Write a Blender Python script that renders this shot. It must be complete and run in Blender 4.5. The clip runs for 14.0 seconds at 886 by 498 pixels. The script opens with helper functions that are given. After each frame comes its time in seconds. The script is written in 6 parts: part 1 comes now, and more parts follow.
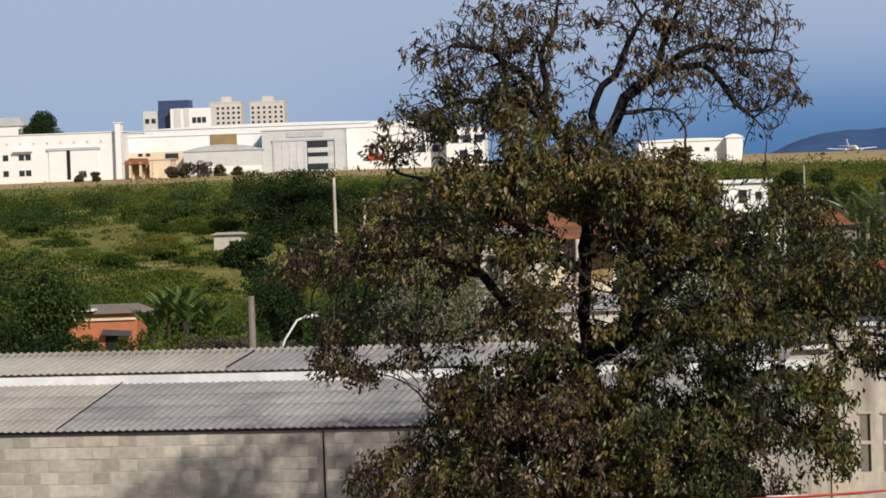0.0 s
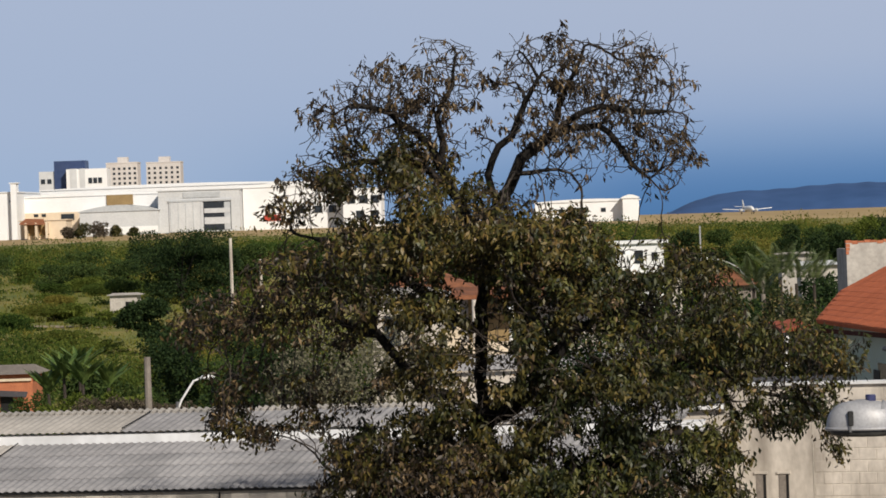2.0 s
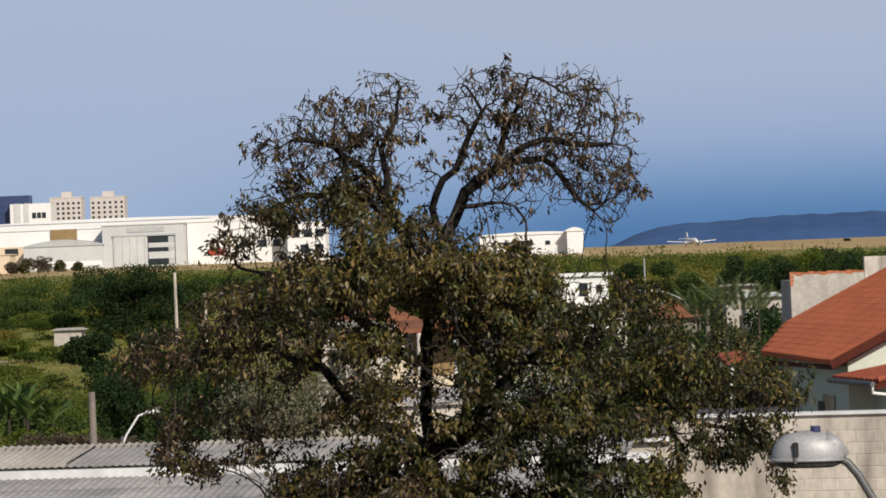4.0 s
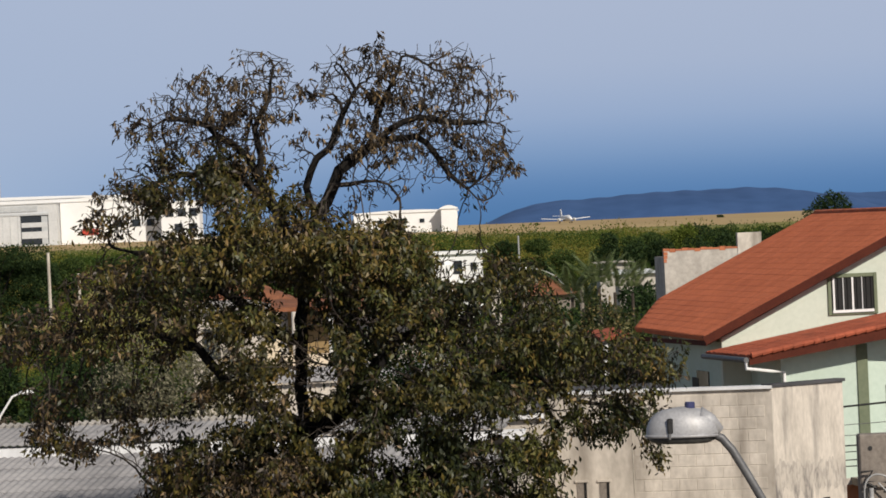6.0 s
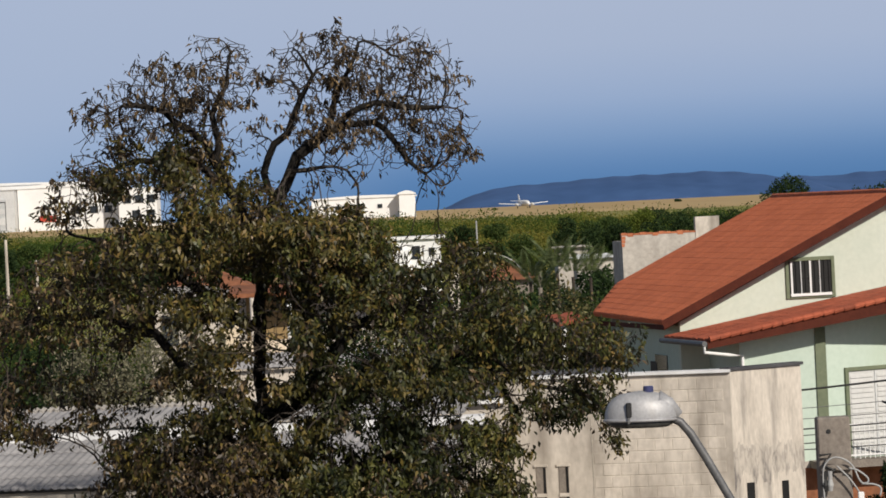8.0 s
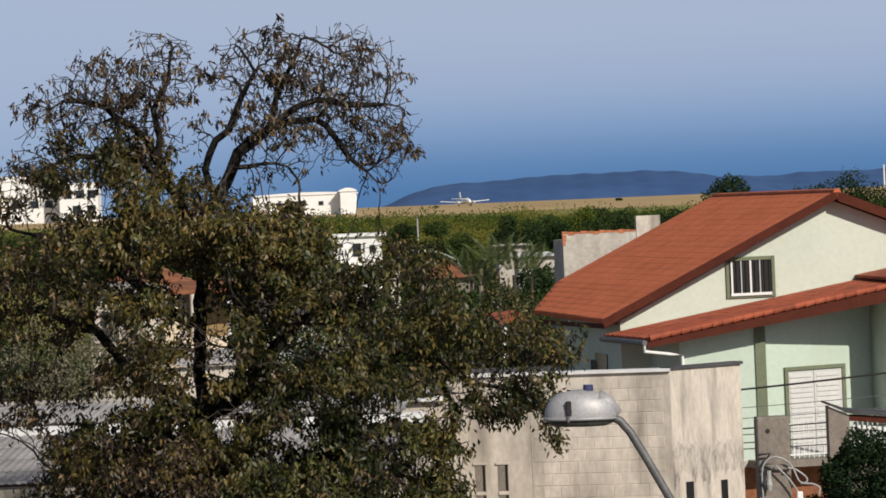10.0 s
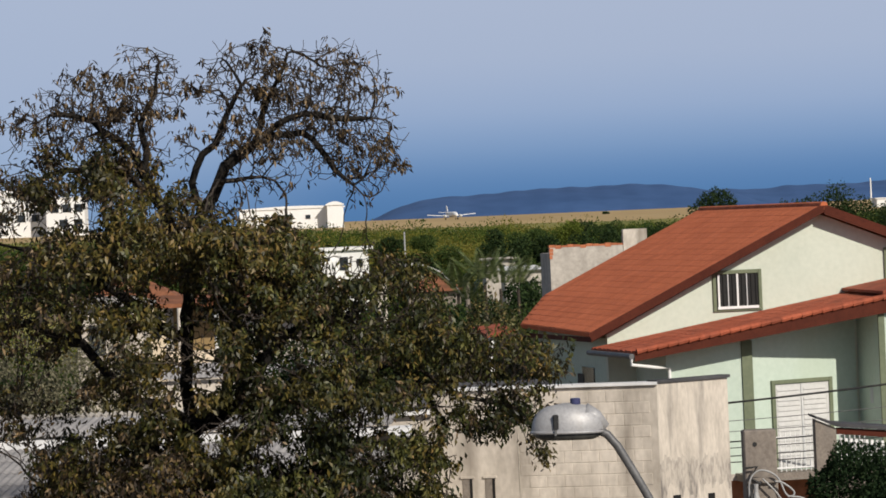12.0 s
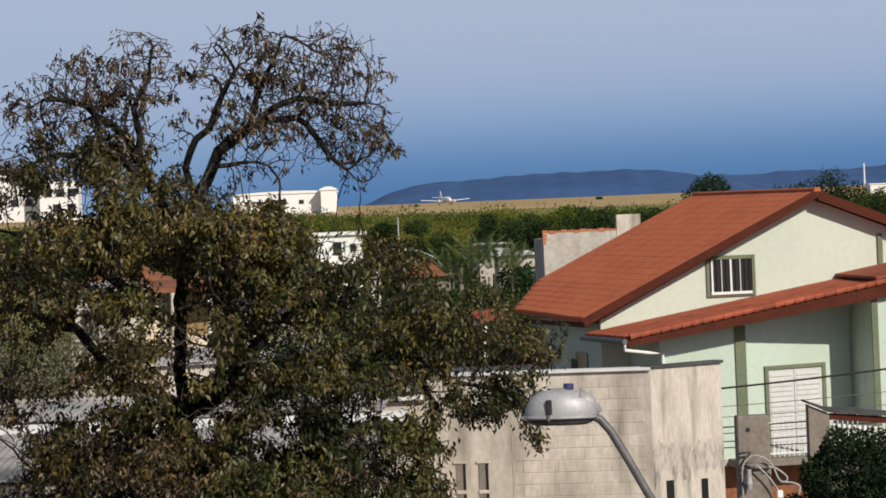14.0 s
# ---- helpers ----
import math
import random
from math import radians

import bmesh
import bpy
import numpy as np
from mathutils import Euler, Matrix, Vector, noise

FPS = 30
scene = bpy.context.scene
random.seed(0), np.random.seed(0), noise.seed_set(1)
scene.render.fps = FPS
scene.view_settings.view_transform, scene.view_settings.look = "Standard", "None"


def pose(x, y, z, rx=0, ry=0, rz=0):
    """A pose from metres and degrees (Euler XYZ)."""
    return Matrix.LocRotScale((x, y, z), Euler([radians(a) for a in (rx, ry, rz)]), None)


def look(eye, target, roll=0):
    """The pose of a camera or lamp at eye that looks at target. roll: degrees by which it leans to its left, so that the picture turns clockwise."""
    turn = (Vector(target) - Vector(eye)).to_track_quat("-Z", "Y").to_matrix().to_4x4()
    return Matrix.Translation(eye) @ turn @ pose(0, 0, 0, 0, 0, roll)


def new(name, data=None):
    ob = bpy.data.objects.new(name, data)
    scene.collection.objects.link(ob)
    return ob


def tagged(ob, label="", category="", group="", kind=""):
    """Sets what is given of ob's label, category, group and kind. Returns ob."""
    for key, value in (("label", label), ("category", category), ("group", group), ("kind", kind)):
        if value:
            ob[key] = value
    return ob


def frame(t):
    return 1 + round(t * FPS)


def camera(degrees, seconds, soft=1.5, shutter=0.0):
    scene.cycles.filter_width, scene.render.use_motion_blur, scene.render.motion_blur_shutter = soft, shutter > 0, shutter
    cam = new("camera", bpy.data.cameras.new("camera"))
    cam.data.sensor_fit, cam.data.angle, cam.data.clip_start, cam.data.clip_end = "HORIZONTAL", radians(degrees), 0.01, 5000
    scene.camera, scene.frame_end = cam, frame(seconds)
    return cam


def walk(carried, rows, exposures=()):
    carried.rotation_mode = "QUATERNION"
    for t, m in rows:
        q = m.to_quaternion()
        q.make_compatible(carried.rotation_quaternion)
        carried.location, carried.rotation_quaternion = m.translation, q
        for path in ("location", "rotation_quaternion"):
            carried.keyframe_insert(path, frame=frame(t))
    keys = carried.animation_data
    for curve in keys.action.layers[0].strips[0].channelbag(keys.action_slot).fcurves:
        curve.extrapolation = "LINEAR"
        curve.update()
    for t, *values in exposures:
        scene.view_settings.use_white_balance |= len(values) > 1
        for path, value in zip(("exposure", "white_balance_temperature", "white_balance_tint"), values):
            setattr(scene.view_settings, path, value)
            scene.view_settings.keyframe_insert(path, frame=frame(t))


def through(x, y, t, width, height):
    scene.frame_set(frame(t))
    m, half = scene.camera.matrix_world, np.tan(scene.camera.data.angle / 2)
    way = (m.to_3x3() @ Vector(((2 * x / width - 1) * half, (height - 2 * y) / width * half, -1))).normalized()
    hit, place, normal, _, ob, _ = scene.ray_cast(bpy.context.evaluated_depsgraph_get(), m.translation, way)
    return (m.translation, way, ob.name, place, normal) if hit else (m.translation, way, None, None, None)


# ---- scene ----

cam = camera(14.0, 14.0, soft=1.7)
EYE = 9.5
# seconds, yaw, pitch, roll: a zoomed hand-held pan from one standpoint
ROWS = [
    (0.0, 4.138, -1.349, 2.012), (0.5, 3.312, -1.119, 2.013), (1.0, 2.933, -0.884, 2.023),
    (1.5, 2.619, -0.654, 1.931), (2.0, 2.464, -0.445, 2.002), (2.2, 2.321, -0.335, 2.05),
    (4.3, 1.166, 0.047, 2.358), (4.5, 0.637, 0.006, 2.389), (5.0, 0.073, -0.237, 2.427),
    (5.5, -0.015, -0.360, 2.520), (6.0, -0.414, -0.377, 2.565), (6.5, -0.638, -0.437, 2.548),
    (7.0, -0.684, -0.444, 2.644), (7.5, -0.894, -0.542, 2.753), (8.0, -1.068, -0.642, 2.816),
    (8.5, -1.288, -0.711, 2.792), (8.7, -1.637, -0.743, 2.657), (10.8, -2.158, -0.642, 2.444),
    (11.0, -2.220, -0.603, 2.451), (11.5, -2.217, -0.534, 2.448), (12.0, -2.220, -0.515, 2.499),
    (12.5, -2.271, -0.617, 2.466), (13.0, -2.258, -0.677, 2.215), (13.5, -2.289, -0.714, 2.316),
    (14.0, -2.313, -0.755, 2.418),
]
walk(cam, [(t, pose(0, 0, EYE, 90 + pitch, 0, yaw) @ pose(0, 0, 0, 0, 0, -roll)) for t, yaw, pitch, roll in ROWS])

# ---- light ----
SUN_AZ, SUN_EL = radians(32), radians(32)  # behind the viewer, to the right
sun_way = Vector((math.sin(SUN_AZ) * math.cos(SUN_EL), -math.cos(SUN_AZ) * math.cos(SUN_EL), math.sin(SUN_EL)))
sun_data = bpy.data.lights.new("sun", "SUN")
sun_data.energy, sun_data.angle, sun_data.color = 4.2, radians(0.8), (1.0, 0.92, 0.81)
sun = new("sun", sun_data)
sun.matrix_world = look(sun_way * 200, (0, 0, 0))

world = bpy.data.worlds.new("sky")
scene.world = world
world.use_nodes = True
wn, wl = world.node_tree.nodes, world.node_tree.links
wn.clear()


def ramp_node(nodes, stops, ease="LINEAR"):
    r = nodes.new("ShaderNodeValToRGB")
    r.color_ramp.interpolation = ease
    while len(r.color_ramp.elements) < len(stops):
        r.color_ramp.elements.new(0.5)
    for e, (p, c) in zip(r.color_ramp.elements, stops):
        e.position, e.color = p, (*c, 1)
    return r


w_co = wn.new("ShaderNodeTexCoord")
w_sep = wn.new("ShaderNodeSeparateXYZ")
wl.new(w_co.outputs["Generated"], w_sep.inputs[0])
w_low = wn.new("ShaderNodeMapRange")  # elevation over the haze bank at the horizon
w_low.inputs["From Min"].default_value, w_low.inputs["From Max"].default_value = 0.0, 0.075
wl.new(w_sep.outputs["Z"], w_low.inputs["Value"])
w_ramp = ramp_node(wn, [(0.0, (0.080, 0.19, 0.39)), (0.12, (0.105, 0.225, 0.445)), (0.24, (0.20, 0.32, 0.53)), (0.38, (0.31, 0.41, 0.60)), (0.58, (0.39, 0.465, 0.62)), (1.0, (0.42, 0.485, 0.63))], "B_SPLINE")
wl.new(w_low.outputs[0], w_ramp.inputs[0])
w_ramp2 = ramp_node(wn, [(0.0, (0.32, 0.44, 0.63)), (0.4, (0.37, 0.46, 0.63)), (1.0, (0.40, 0.475, 0.63))])
wl.new(w_low.outputs[0], w_ramp2.inputs[0])
w_side = wn.new("ShaderNodeMapRange")  # the bank thins out to the left
w_side.inputs["From Min"].default_value, w_side.inputs["From Max"].default_value = -0.12, 0.01
wl.new(w_sep.outputs["X"], w_side.inputs["Value"])
w_mix = wn.new("ShaderNodeMix")
w_mix.data_type = "RGBA"
wl.new(w_side.outputs[0], w_mix.inputs[0])
wl.new(w_ramp2.outputs[0], w_mix.inputs[6])
wl.new(w_ramp.outputs[0], w_mix.inputs[7])
w_sky = wn.new("ShaderNodeTexSky")
w_sky.sky_type, w_sky.sun_disc = "NISHITA", False
w_sky.sun_elevation, w_sky.sun_rotation = SUN_EL, math.pi - SUN_AZ
w_gain = wn.new("ShaderNodeMix")
w_gain.data_type, w_gain.blend_type = "RGBA", "MULTIPLY"
w_gain.inputs[0].default_value, w_gain.inputs[7].default_value = 1, (0.055, 0.055, 0.055, 1)
wl.new(w_sky.outputs[0], w_gain.inputs[6])
w_high = wn.new("ShaderNodeMapRange")
w_high.inputs["From Min"].default_value, w_high.inputs["From Max"].default_value = 0.08, 0.35
wl.new(w_sep.outputs["Z"], w_high.inputs["Value"])
w_all = wn.new("ShaderNodeMix")
w_all.data_type = "RGBA"
wl.new(w_high.outputs[0], w_all.inputs[0])
wl.new(w_mix.outputs[2], w_all.inputs[6])
wl.new(w_gain.outputs[2], w_all.inputs[7])
w_bg = wn.new("ShaderNodeBackground")
wl.new(w_all.outputs[2], w_bg.inputs[0])
w_out = wn.new("ShaderNodeOutputWorld")
wl.new(w_bg.outputs[0], w_out.inputs[0])


# ---- materials ----
def surface(name, a, b, rough=0.85, coarse=0.6, fine=12.0, bump=0.3, metal=0.0, stain=None, stain_amount=0.5, stretch=(1, 1, 1), piece=0.0, c=None, depth=0.01, stain_from=0.48, band=None):
    """Two colours mixed by coarse and fine noise, a stain, a bump and a shift of value from piece to piece."""
    m = bpy.data.materials.new(name)
    m.use_nodes = True
    n, l = m.node_tree.nodes, m.node_tree.links
    bsdf = n["Principled BSDF"]
    mp = n.new("ShaderNodeMapping")
    mp.inputs["Scale"].default_value = stretch
    geo = n.new("ShaderNodeNewGeometry")
    l.new(geo.outputs["Position"], mp.inputs[0])
    n1 = n.new("ShaderNodeTexNoise")
    n1.inputs["Scale"].default_value, n1.inputs["Detail"].default_value = coarse, 6
    n2 = n.new("ShaderNodeTexNoise")
    n2.inputs["Scale"].default_value, n2.inputs["Detail"].default_value = fine, 5
    l.new(mp.outputs[0], n1.inputs["Vector"])
    l.new(mp.outputs[0], n2.inputs["Vector"])
    add = n.new("ShaderNodeMath")
    add.operation = "MULTIPLY_ADD"
    add.inputs[1].default_value = 0.5
    half = n.new("ShaderNodeMath")
    half.operation = "MULTIPLY"
    half.inputs[1].default_value = 0.5
    l.new(n2.outputs["Fac"], half.inputs[0])
    l.new(n1.outputs["Fac"], add.inputs[0])
    l.new(half.outputs[0], add.inputs[2])
    cols = [(0.36, a), (0.64, b)] if c is None else [(0.34, a), (0.5, b), (0.66, c)]
    r = ramp_node(n, cols)
    l.new(add.outputs[0], r.inputs[0])
    last = r.outputs[0]
    if stain:
        n3 = n.new("ShaderNodeTexNoise")
        n3.inputs["Scale"].default_value, n3.inputs["Detail"].default_value = coarse * 1.7, 8
        mp3 = n.new("ShaderNodeMapping")
        mp3.inputs["Scale"].default_value = (stretch[0], stretch[1], stretch[2] * 0.35)
        l.new(geo.outputs["Position"], mp3.inputs[0])
        l.new(mp3.outputs[0], n3.inputs["Vector"])
        r3 = ramp_node(n, [(stain_from, (0, 0, 0)), (stain_from + 0.2, (stain_amount,) * 3)])
        l.new(n3.outputs["Fac"], r3.inputs[0])
        stained = r3.outputs[0]
        if band:  # a damp belt at one height: middle, half width, strength
            zed = n.new("ShaderNodeSeparateXYZ")
            l.new(geo.outputs["Position"], zed.inputs[0])
            off = n.new("ShaderNodeMath")
            off.operation = "COMPARE"
            off.inputs[1].default_value, off.inputs[2].default_value = band[0], band[1]
            wob = n.new("ShaderNodeMath")
            wob.operation = "MULTIPLY_ADD"
            wob.inputs[1].default_value = 0.9
            l.new(n3.outputs["Fac"], wob.inputs[0])
            l.new(zed.outputs["Z"], wob.inputs[2])
            l.new(wob.outputs[0], off.inputs[0])
            r4 = ramp_node(n, [(0.40, (0, 0, 0)), (0.60, (band[2],) * 3)])
            l.new(n2.outputs["Fac"], r4.inputs[0])
            both = n.new("ShaderNodeMath")
            both.operation = "MULTIPLY_ADD"
            l.new(off.outputs[0], both.inputs[0])
            l.new(r4.outputs[0], both.inputs[1])
            l.new(r3.outputs[0], both.inputs[2])
            both.use_clamp = True
            stained = both.outputs[0]
        mx = n.new("ShaderNodeMix")
        mx.data_type = "RGBA"
        l.new(stained, mx.inputs[0])
        l.new(last, mx.inputs[6])
        mx.inputs[7].default_value = (*stain, 1)
        last = mx.outputs[2]
    if piece:
        info = n.new("ShaderNodeObjectInfo")
        isl = n.new("ShaderNodeMath")
        isl.operation = "ADD"
        l.new(info.outputs["Random"], isl.inputs[0])
        l.new(geo.outputs["Random Per Island"], isl.inputs[1])
        fr = n.new("ShaderNodeMath")
        fr.operation = "FRACT"
        l.new(isl.outputs[0], fr.inputs[0])
        rng = n.new("ShaderNodeMapRange")
        rng.inputs["To Min"].default_value, rng.inputs["To Max"].default_value = 1 - piece, 1 + piece
        l.new(fr.outputs[0], rng.inputs["Value"])
        hsv = n.new("ShaderNodeHueSaturation")
        l.new(rng.outputs[0], hsv.inputs["Value"])
        l.new(last, hsv.inputs["Color"])
        last = hsv.outputs[0]
    l.new(last, bsdf.inputs["Base Color"])
    bsdf.inputs["Roughness"].default_value, bsdf.inputs["Metallic"].default_value = rough, metal
    bsdf.inputs["Specular IOR Level"].default_value = 0.3
    if bump:
        bp = n.new("ShaderNodeBump")
        bp.inputs["Strength"].default_value, bp.inputs["Distance"].default_value = bump, depth
        l.new(n2.outputs["Fac"], bp.inputs["Height"])
        l.new(bp.outputs[0], bsdf.inputs["Normal"])
    return m


def leafage(name, stops, rough=0.55, through=0.25, patch=0.0, gloss=0.35, vary=0.45):
    """Leaves: a colour each, by island, with some light let through."""
    m = bpy.data.materials.new(name)
    m.use_nodes = True
    n, l = m.node_tree.nodes, m.node_tree.links
    bsdf = n["Principled BSDF"]
    geo = n.new("ShaderNodeNewGeometry")
    r = ramp_node(n, stops)
    if patch:
        nz = n.new("ShaderNodeTexNoise")
        nz.inputs["Scale"].default_value, nz.inputs["Detail"].default_value = patch, 3
        l.new(geo.outputs["Position"], nz.inputs["Vector"])
        mr = n.new("ShaderNodeMapRange")
        mr.inputs["From Min"].default_value, mr.inputs["From Max"].default_value = 0.3, 0.7
        l.new(nz.outputs["Fac"], mr.inputs["Value"])
        mx = n.new("ShaderNodeMath")
        mx.operation = "MULTIPLY_ADD"
        mx.inputs[1].default_value = vary
        hf = n.new("ShaderNodeMath")
        hf.operation = "MULTIPLY"
        hf.inputs[1].default_value = 1 - vary
        l.new(mr.outputs[0], hf.inputs[0])
        l.new(geo.outputs["Random Per Island"], mx.inputs[0])
        l.new(hf.outputs[0], mx.inputs[2])
        l.new(mx.outputs[0], r.inputs[0])
    else:
        l.new(geo.outputs["Random Per Island"], r.inputs[0])
    l.new(r.outputs[0], bsdf.inputs["Base Color"])
    bsdf.inputs["Roughness"].default_value = rough
    bsdf.inputs["Specular IOR Level"].default_value = gloss
    tr = n.new("ShaderNodeBsdfTranslucent")
    l.new(r.outputs[0], tr.inputs[0])
    mix = n.new("ShaderNodeMixShader")
    mix.inputs[0].default_value = through
    l.new(bsdf.outputs[0], mix.inputs[1])
    l.new(tr.outputs[0], mix.inputs[2])
    l.new(mix.outputs[0], n["Material Output"].inputs[0])
    return m


M_BLOCK = surface("weathered_block", (0.36, 0.33, 0.28), (0.54, 0.49, 0.42), 0.95, 0.7, 9, 0.5, stain=(0.24, 0.22, 0.20), stain_amount=0.55, piece=0.2)
M_MORTAR = surface("mortar", (0.36, 0.33, 0.28), (0.54, 0.49, 0.42), 0.95, 0.8, 14, 0.4, stain=(0.2, 0.18, 0.16))
M_STUCCO = surface("grey_render", (0.47, 0.42, 0.36), (0.68, 0.615, 0.535), 0.95, 0.8, 10, 0.5, stain=(0.2, 0.17, 0.14), stain_amount=0.8, stretch=(1, 1, 0.6), piece=0.05)
M_SHEET = surface("fibre_cement", (0.215, 0.21, 0.215), (0.33, 0.32, 0.32), 0.9, 0.5, 6, 0.2, stain=(0.14, 0.14, 0.145), stain_amount=0.5, piece=0.07)
M_SHEET_DARK = surface("dark_fibre_cement", (0.05, 0.05, 0.055), (0.085, 0.085, 0.09), 0.9, 0.6, 6, 0.2, piece=0.1)
M_WHITE = surface("white_paint", (0.74, 0.74, 0.73), (0.82, 0.82, 0.81), 0.7, 0.3, 3, 0.05)
M_FLASH = surface("white_flashing", (0.66, 0.66, 0.66), (0.82, 0.82, 0.82), 0.6, 0.8, 6, 0.05, stain=(0.45, 0.44, 0.42), stain_amount=0.35)
# white darkened: the balcony door's shade is put into its paint colour
M_DOOR = surface("shaded_white_paint", (0.50, 0.50, 0.49), (0.60, 0.60, 0.59), 0.7, 0.8, 8, 0.05)
M_MINT = surface("pale_green_paint", (0.46, 0.555, 0.475), (0.53, 0.62, 0.54), 0.8, 0.5, 8, 0.08, stain=(0.45, 0.53, 0.42), stain_amount=0.4)
M_GABLE = surface("pale_cream_green_paint", (0.525, 0.575, 0.49), (0.595, 0.64, 0.55), 0.8, 0.5, 8, 0.08, stain=(0.50, 0.52, 0.42), stain_amount=0.35)
M_OLIVE = surface("moss_green_paint", (0.125, 0.15, 0.095), (0.17, 0.195, 0.125), 0.75, 1, 9, 0.05)
M_TILE = surface("clay_tile", (0.43, 0.112, 0.046), (0.58, 0.165, 0.072), 0.85, 1.3, 14, 0.3, stain=(0.30, 0.085, 0.035), stain_amount=0.1, piece=0.08)
M_TILE_RED = surface("red_clay_tile", (0.29, 0.070, 0.036), (0.42, 0.110, 0.056), 0.85, 1.3, 14, 0.3, stain=(0.13, 0.045, 0.03), stain_amount=0.45, piece=0.14)
M_FASCIA = surface("brown_fascia", (0.060, 0.014, 0.008), (0.095, 0.023, 0.012), 0.95, 2, 14, 0.1)
M_BRICK = surface("hollow_brick", (0.36, 0.12, 0.06), (0.52, 0.19, 0.09), 0.9, 2, 12, 0.4, piece=0.12)
M_ROUGH = surface("splashed_plaster", (0.38, 0.34, 0.30), (0.56, 0.52, 0.46), 0.95, 1.6, 9, 0.5, stain=(0.30, 0.27, 0.24), stain_amount=0.6)
# near-black: also paints in the shade of the shed eave and recessed openings
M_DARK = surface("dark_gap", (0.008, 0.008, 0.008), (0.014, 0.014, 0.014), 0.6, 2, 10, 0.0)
M_GLASS = surface("dark_glass", (0.02, 0.025, 0.03), (0.04, 0.045, 0.05), 0.12, 2, 6, 0.0)
M_BLUEGLASS = surface("blue_cladding", (0.03, 0.05, 0.12), (0.05, 0.075, 0.16), 0.35, 0.3, 3, 0.0)
M_GREYPANEL = surface("grey_panel", (0.50, 0.51, 0.515), (0.60, 0.61, 0.61), 0.6, 0.25, 2, 0.05)
M_GREYROOF = surface("grey_metal_roof", (0.40, 0.42, 0.435), (0.50, 0.52, 0.53), 0.6, 0.25, 2, 0.05)
M_CREAM = surface("cream_paint", (0.62, 0.50, 0.36), (0.72, 0.60, 0.45), 0.8, 0.4, 4, 0.05)
M_TOWER = surface("beige_render", (0.52, 0.48, 0.45), (0.60, 0.57, 0.54), 0.85, 0.1, 1, 0.05)
M_BROWN = surface("ochre_panel", (0.24, 0.16, 0.07), (0.32, 0.22, 0.10), 0.7, 0.4, 3, 0.05)
M_CONCRETE = surface("pole_concrete", (0.17, 0.145, 0.125), (0.27, 0.235, 0.20), 0.95, 3, 24, 0.4, stain=(0.19, 0.17, 0.15))
M_ALU = surface("cast_aluminium", (0.30, 0.30, 0.31), (0.42, 0.42, 0.43), 0.5, 5, 40, 0.1, metal=0.2, stain=(0.30, 0.29, 0.28), stain_amount=0.4)
M_GALV = surface("galvanised_steel", (0.10, 0.10, 0.105), (0.17, 0.17, 0.17), 0.5, 6, 40, 0.1, metal=0.3)
# bowl glass darkened so the lamp's shaded underside is in the colour
M_LENS = surface("lamp_bowl", (0.03, 0.03, 0.03), (0.06, 0.06, 0.055), 0.2, 5, 20, 0.0)
M_BLACK = surface("black_rubber", (0.015, 0.015, 0.016), (0.03, 0.03, 0.03), 0.6, 4, 30, 0.05)
M_CABLE = surface("grey_cable", (0.30, 0.30, 0.30), (0.40, 0.40, 0.39), 0.6, 8, 30, 0.0)
M_RED = surface("red_cable", (0.42, 0.05, 0.03), (0.5, 0.08, 0.05), 0.5, 8, 30, 0.0)
M_BLUE = surface("blue_plastic", (0.02, 0.10, 0.42), (0.03, 0.14, 0.5), 0.4, 2, 8, 0.0)
M_SOLAR = surface("blue_cell", (0.035, 0.04, 0.10), (0.06, 0.065, 0.15), 0.3, 5, 20, 0.0)
M_GROUND = surface("grass_and_earth", (0.085, 0.115, 0.024), (0.19, 0.19, 0.042), 0.95, 0.06, 0.9, 0.8, c=(0.30, 0.22, 0.08), depth=0.4)
M_FIELD = surface("dry_field", (0.36, 0.25, 0.11), (0.46, 0.33, 0.16), 0.95, 0.006, 0.06, 0.0, stretch=(1, 0.25, 1))
# distance haze is put into the ridges' base colour as blue
M_HILL = surface("haze_tinted_hill", (0.034, 0.080, 0.195), (0.050, 0.108, 0.25), 0.95, 0.006, 0.03, 0.0, stretch=(1, 1, 3))
# near-black bark: the limbs' shaded look against the sky is put into the colour
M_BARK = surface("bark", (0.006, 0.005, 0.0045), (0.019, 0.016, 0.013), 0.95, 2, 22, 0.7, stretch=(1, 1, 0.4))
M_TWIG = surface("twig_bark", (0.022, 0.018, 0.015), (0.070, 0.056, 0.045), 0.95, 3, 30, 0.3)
M_PATH = surface("dirt_path", (0.26, 0.20, 0.13), (0.36, 0.29, 0.20), 0.95, 0.3, 2, 0.3)
M_YARD = surface("packed_earth", (0.16, 0.13, 0.095), (0.26, 0.215, 0.16), 0.95, 0.2, 3, 0.3)
M_LEAF = leafage("broad_leaf", [(0.0, (0.012, 0.013, 0.004)), (0.32, (0.028, 0.028, 0.008)), (0.56, (0.067, 0.058, 0.014)), (0.76, (0.137, 0.103, 0.025)), (0.92, (0.209, 0.134, 0.045)), (1.0, (0.383, 0.264, 0.130))], 0.46, 0.14, patch=0.8, gloss=0.30, vary=0.52)
M_LEAF_GREEN = leafage("deep_green_broad_leaf", [(0.0, (0.008, 0.012, 0.004)), (0.35, (0.017, 0.023, 0.007)), (0.60, (0.050, 0.055, 0.013)), (0.82, (0.108, 0.107, 0.026)), (1.0, (0.238, 0.215, 0.090))], 0.46, 0.14, patch=0.8, gloss=0.30, vary=0.55)
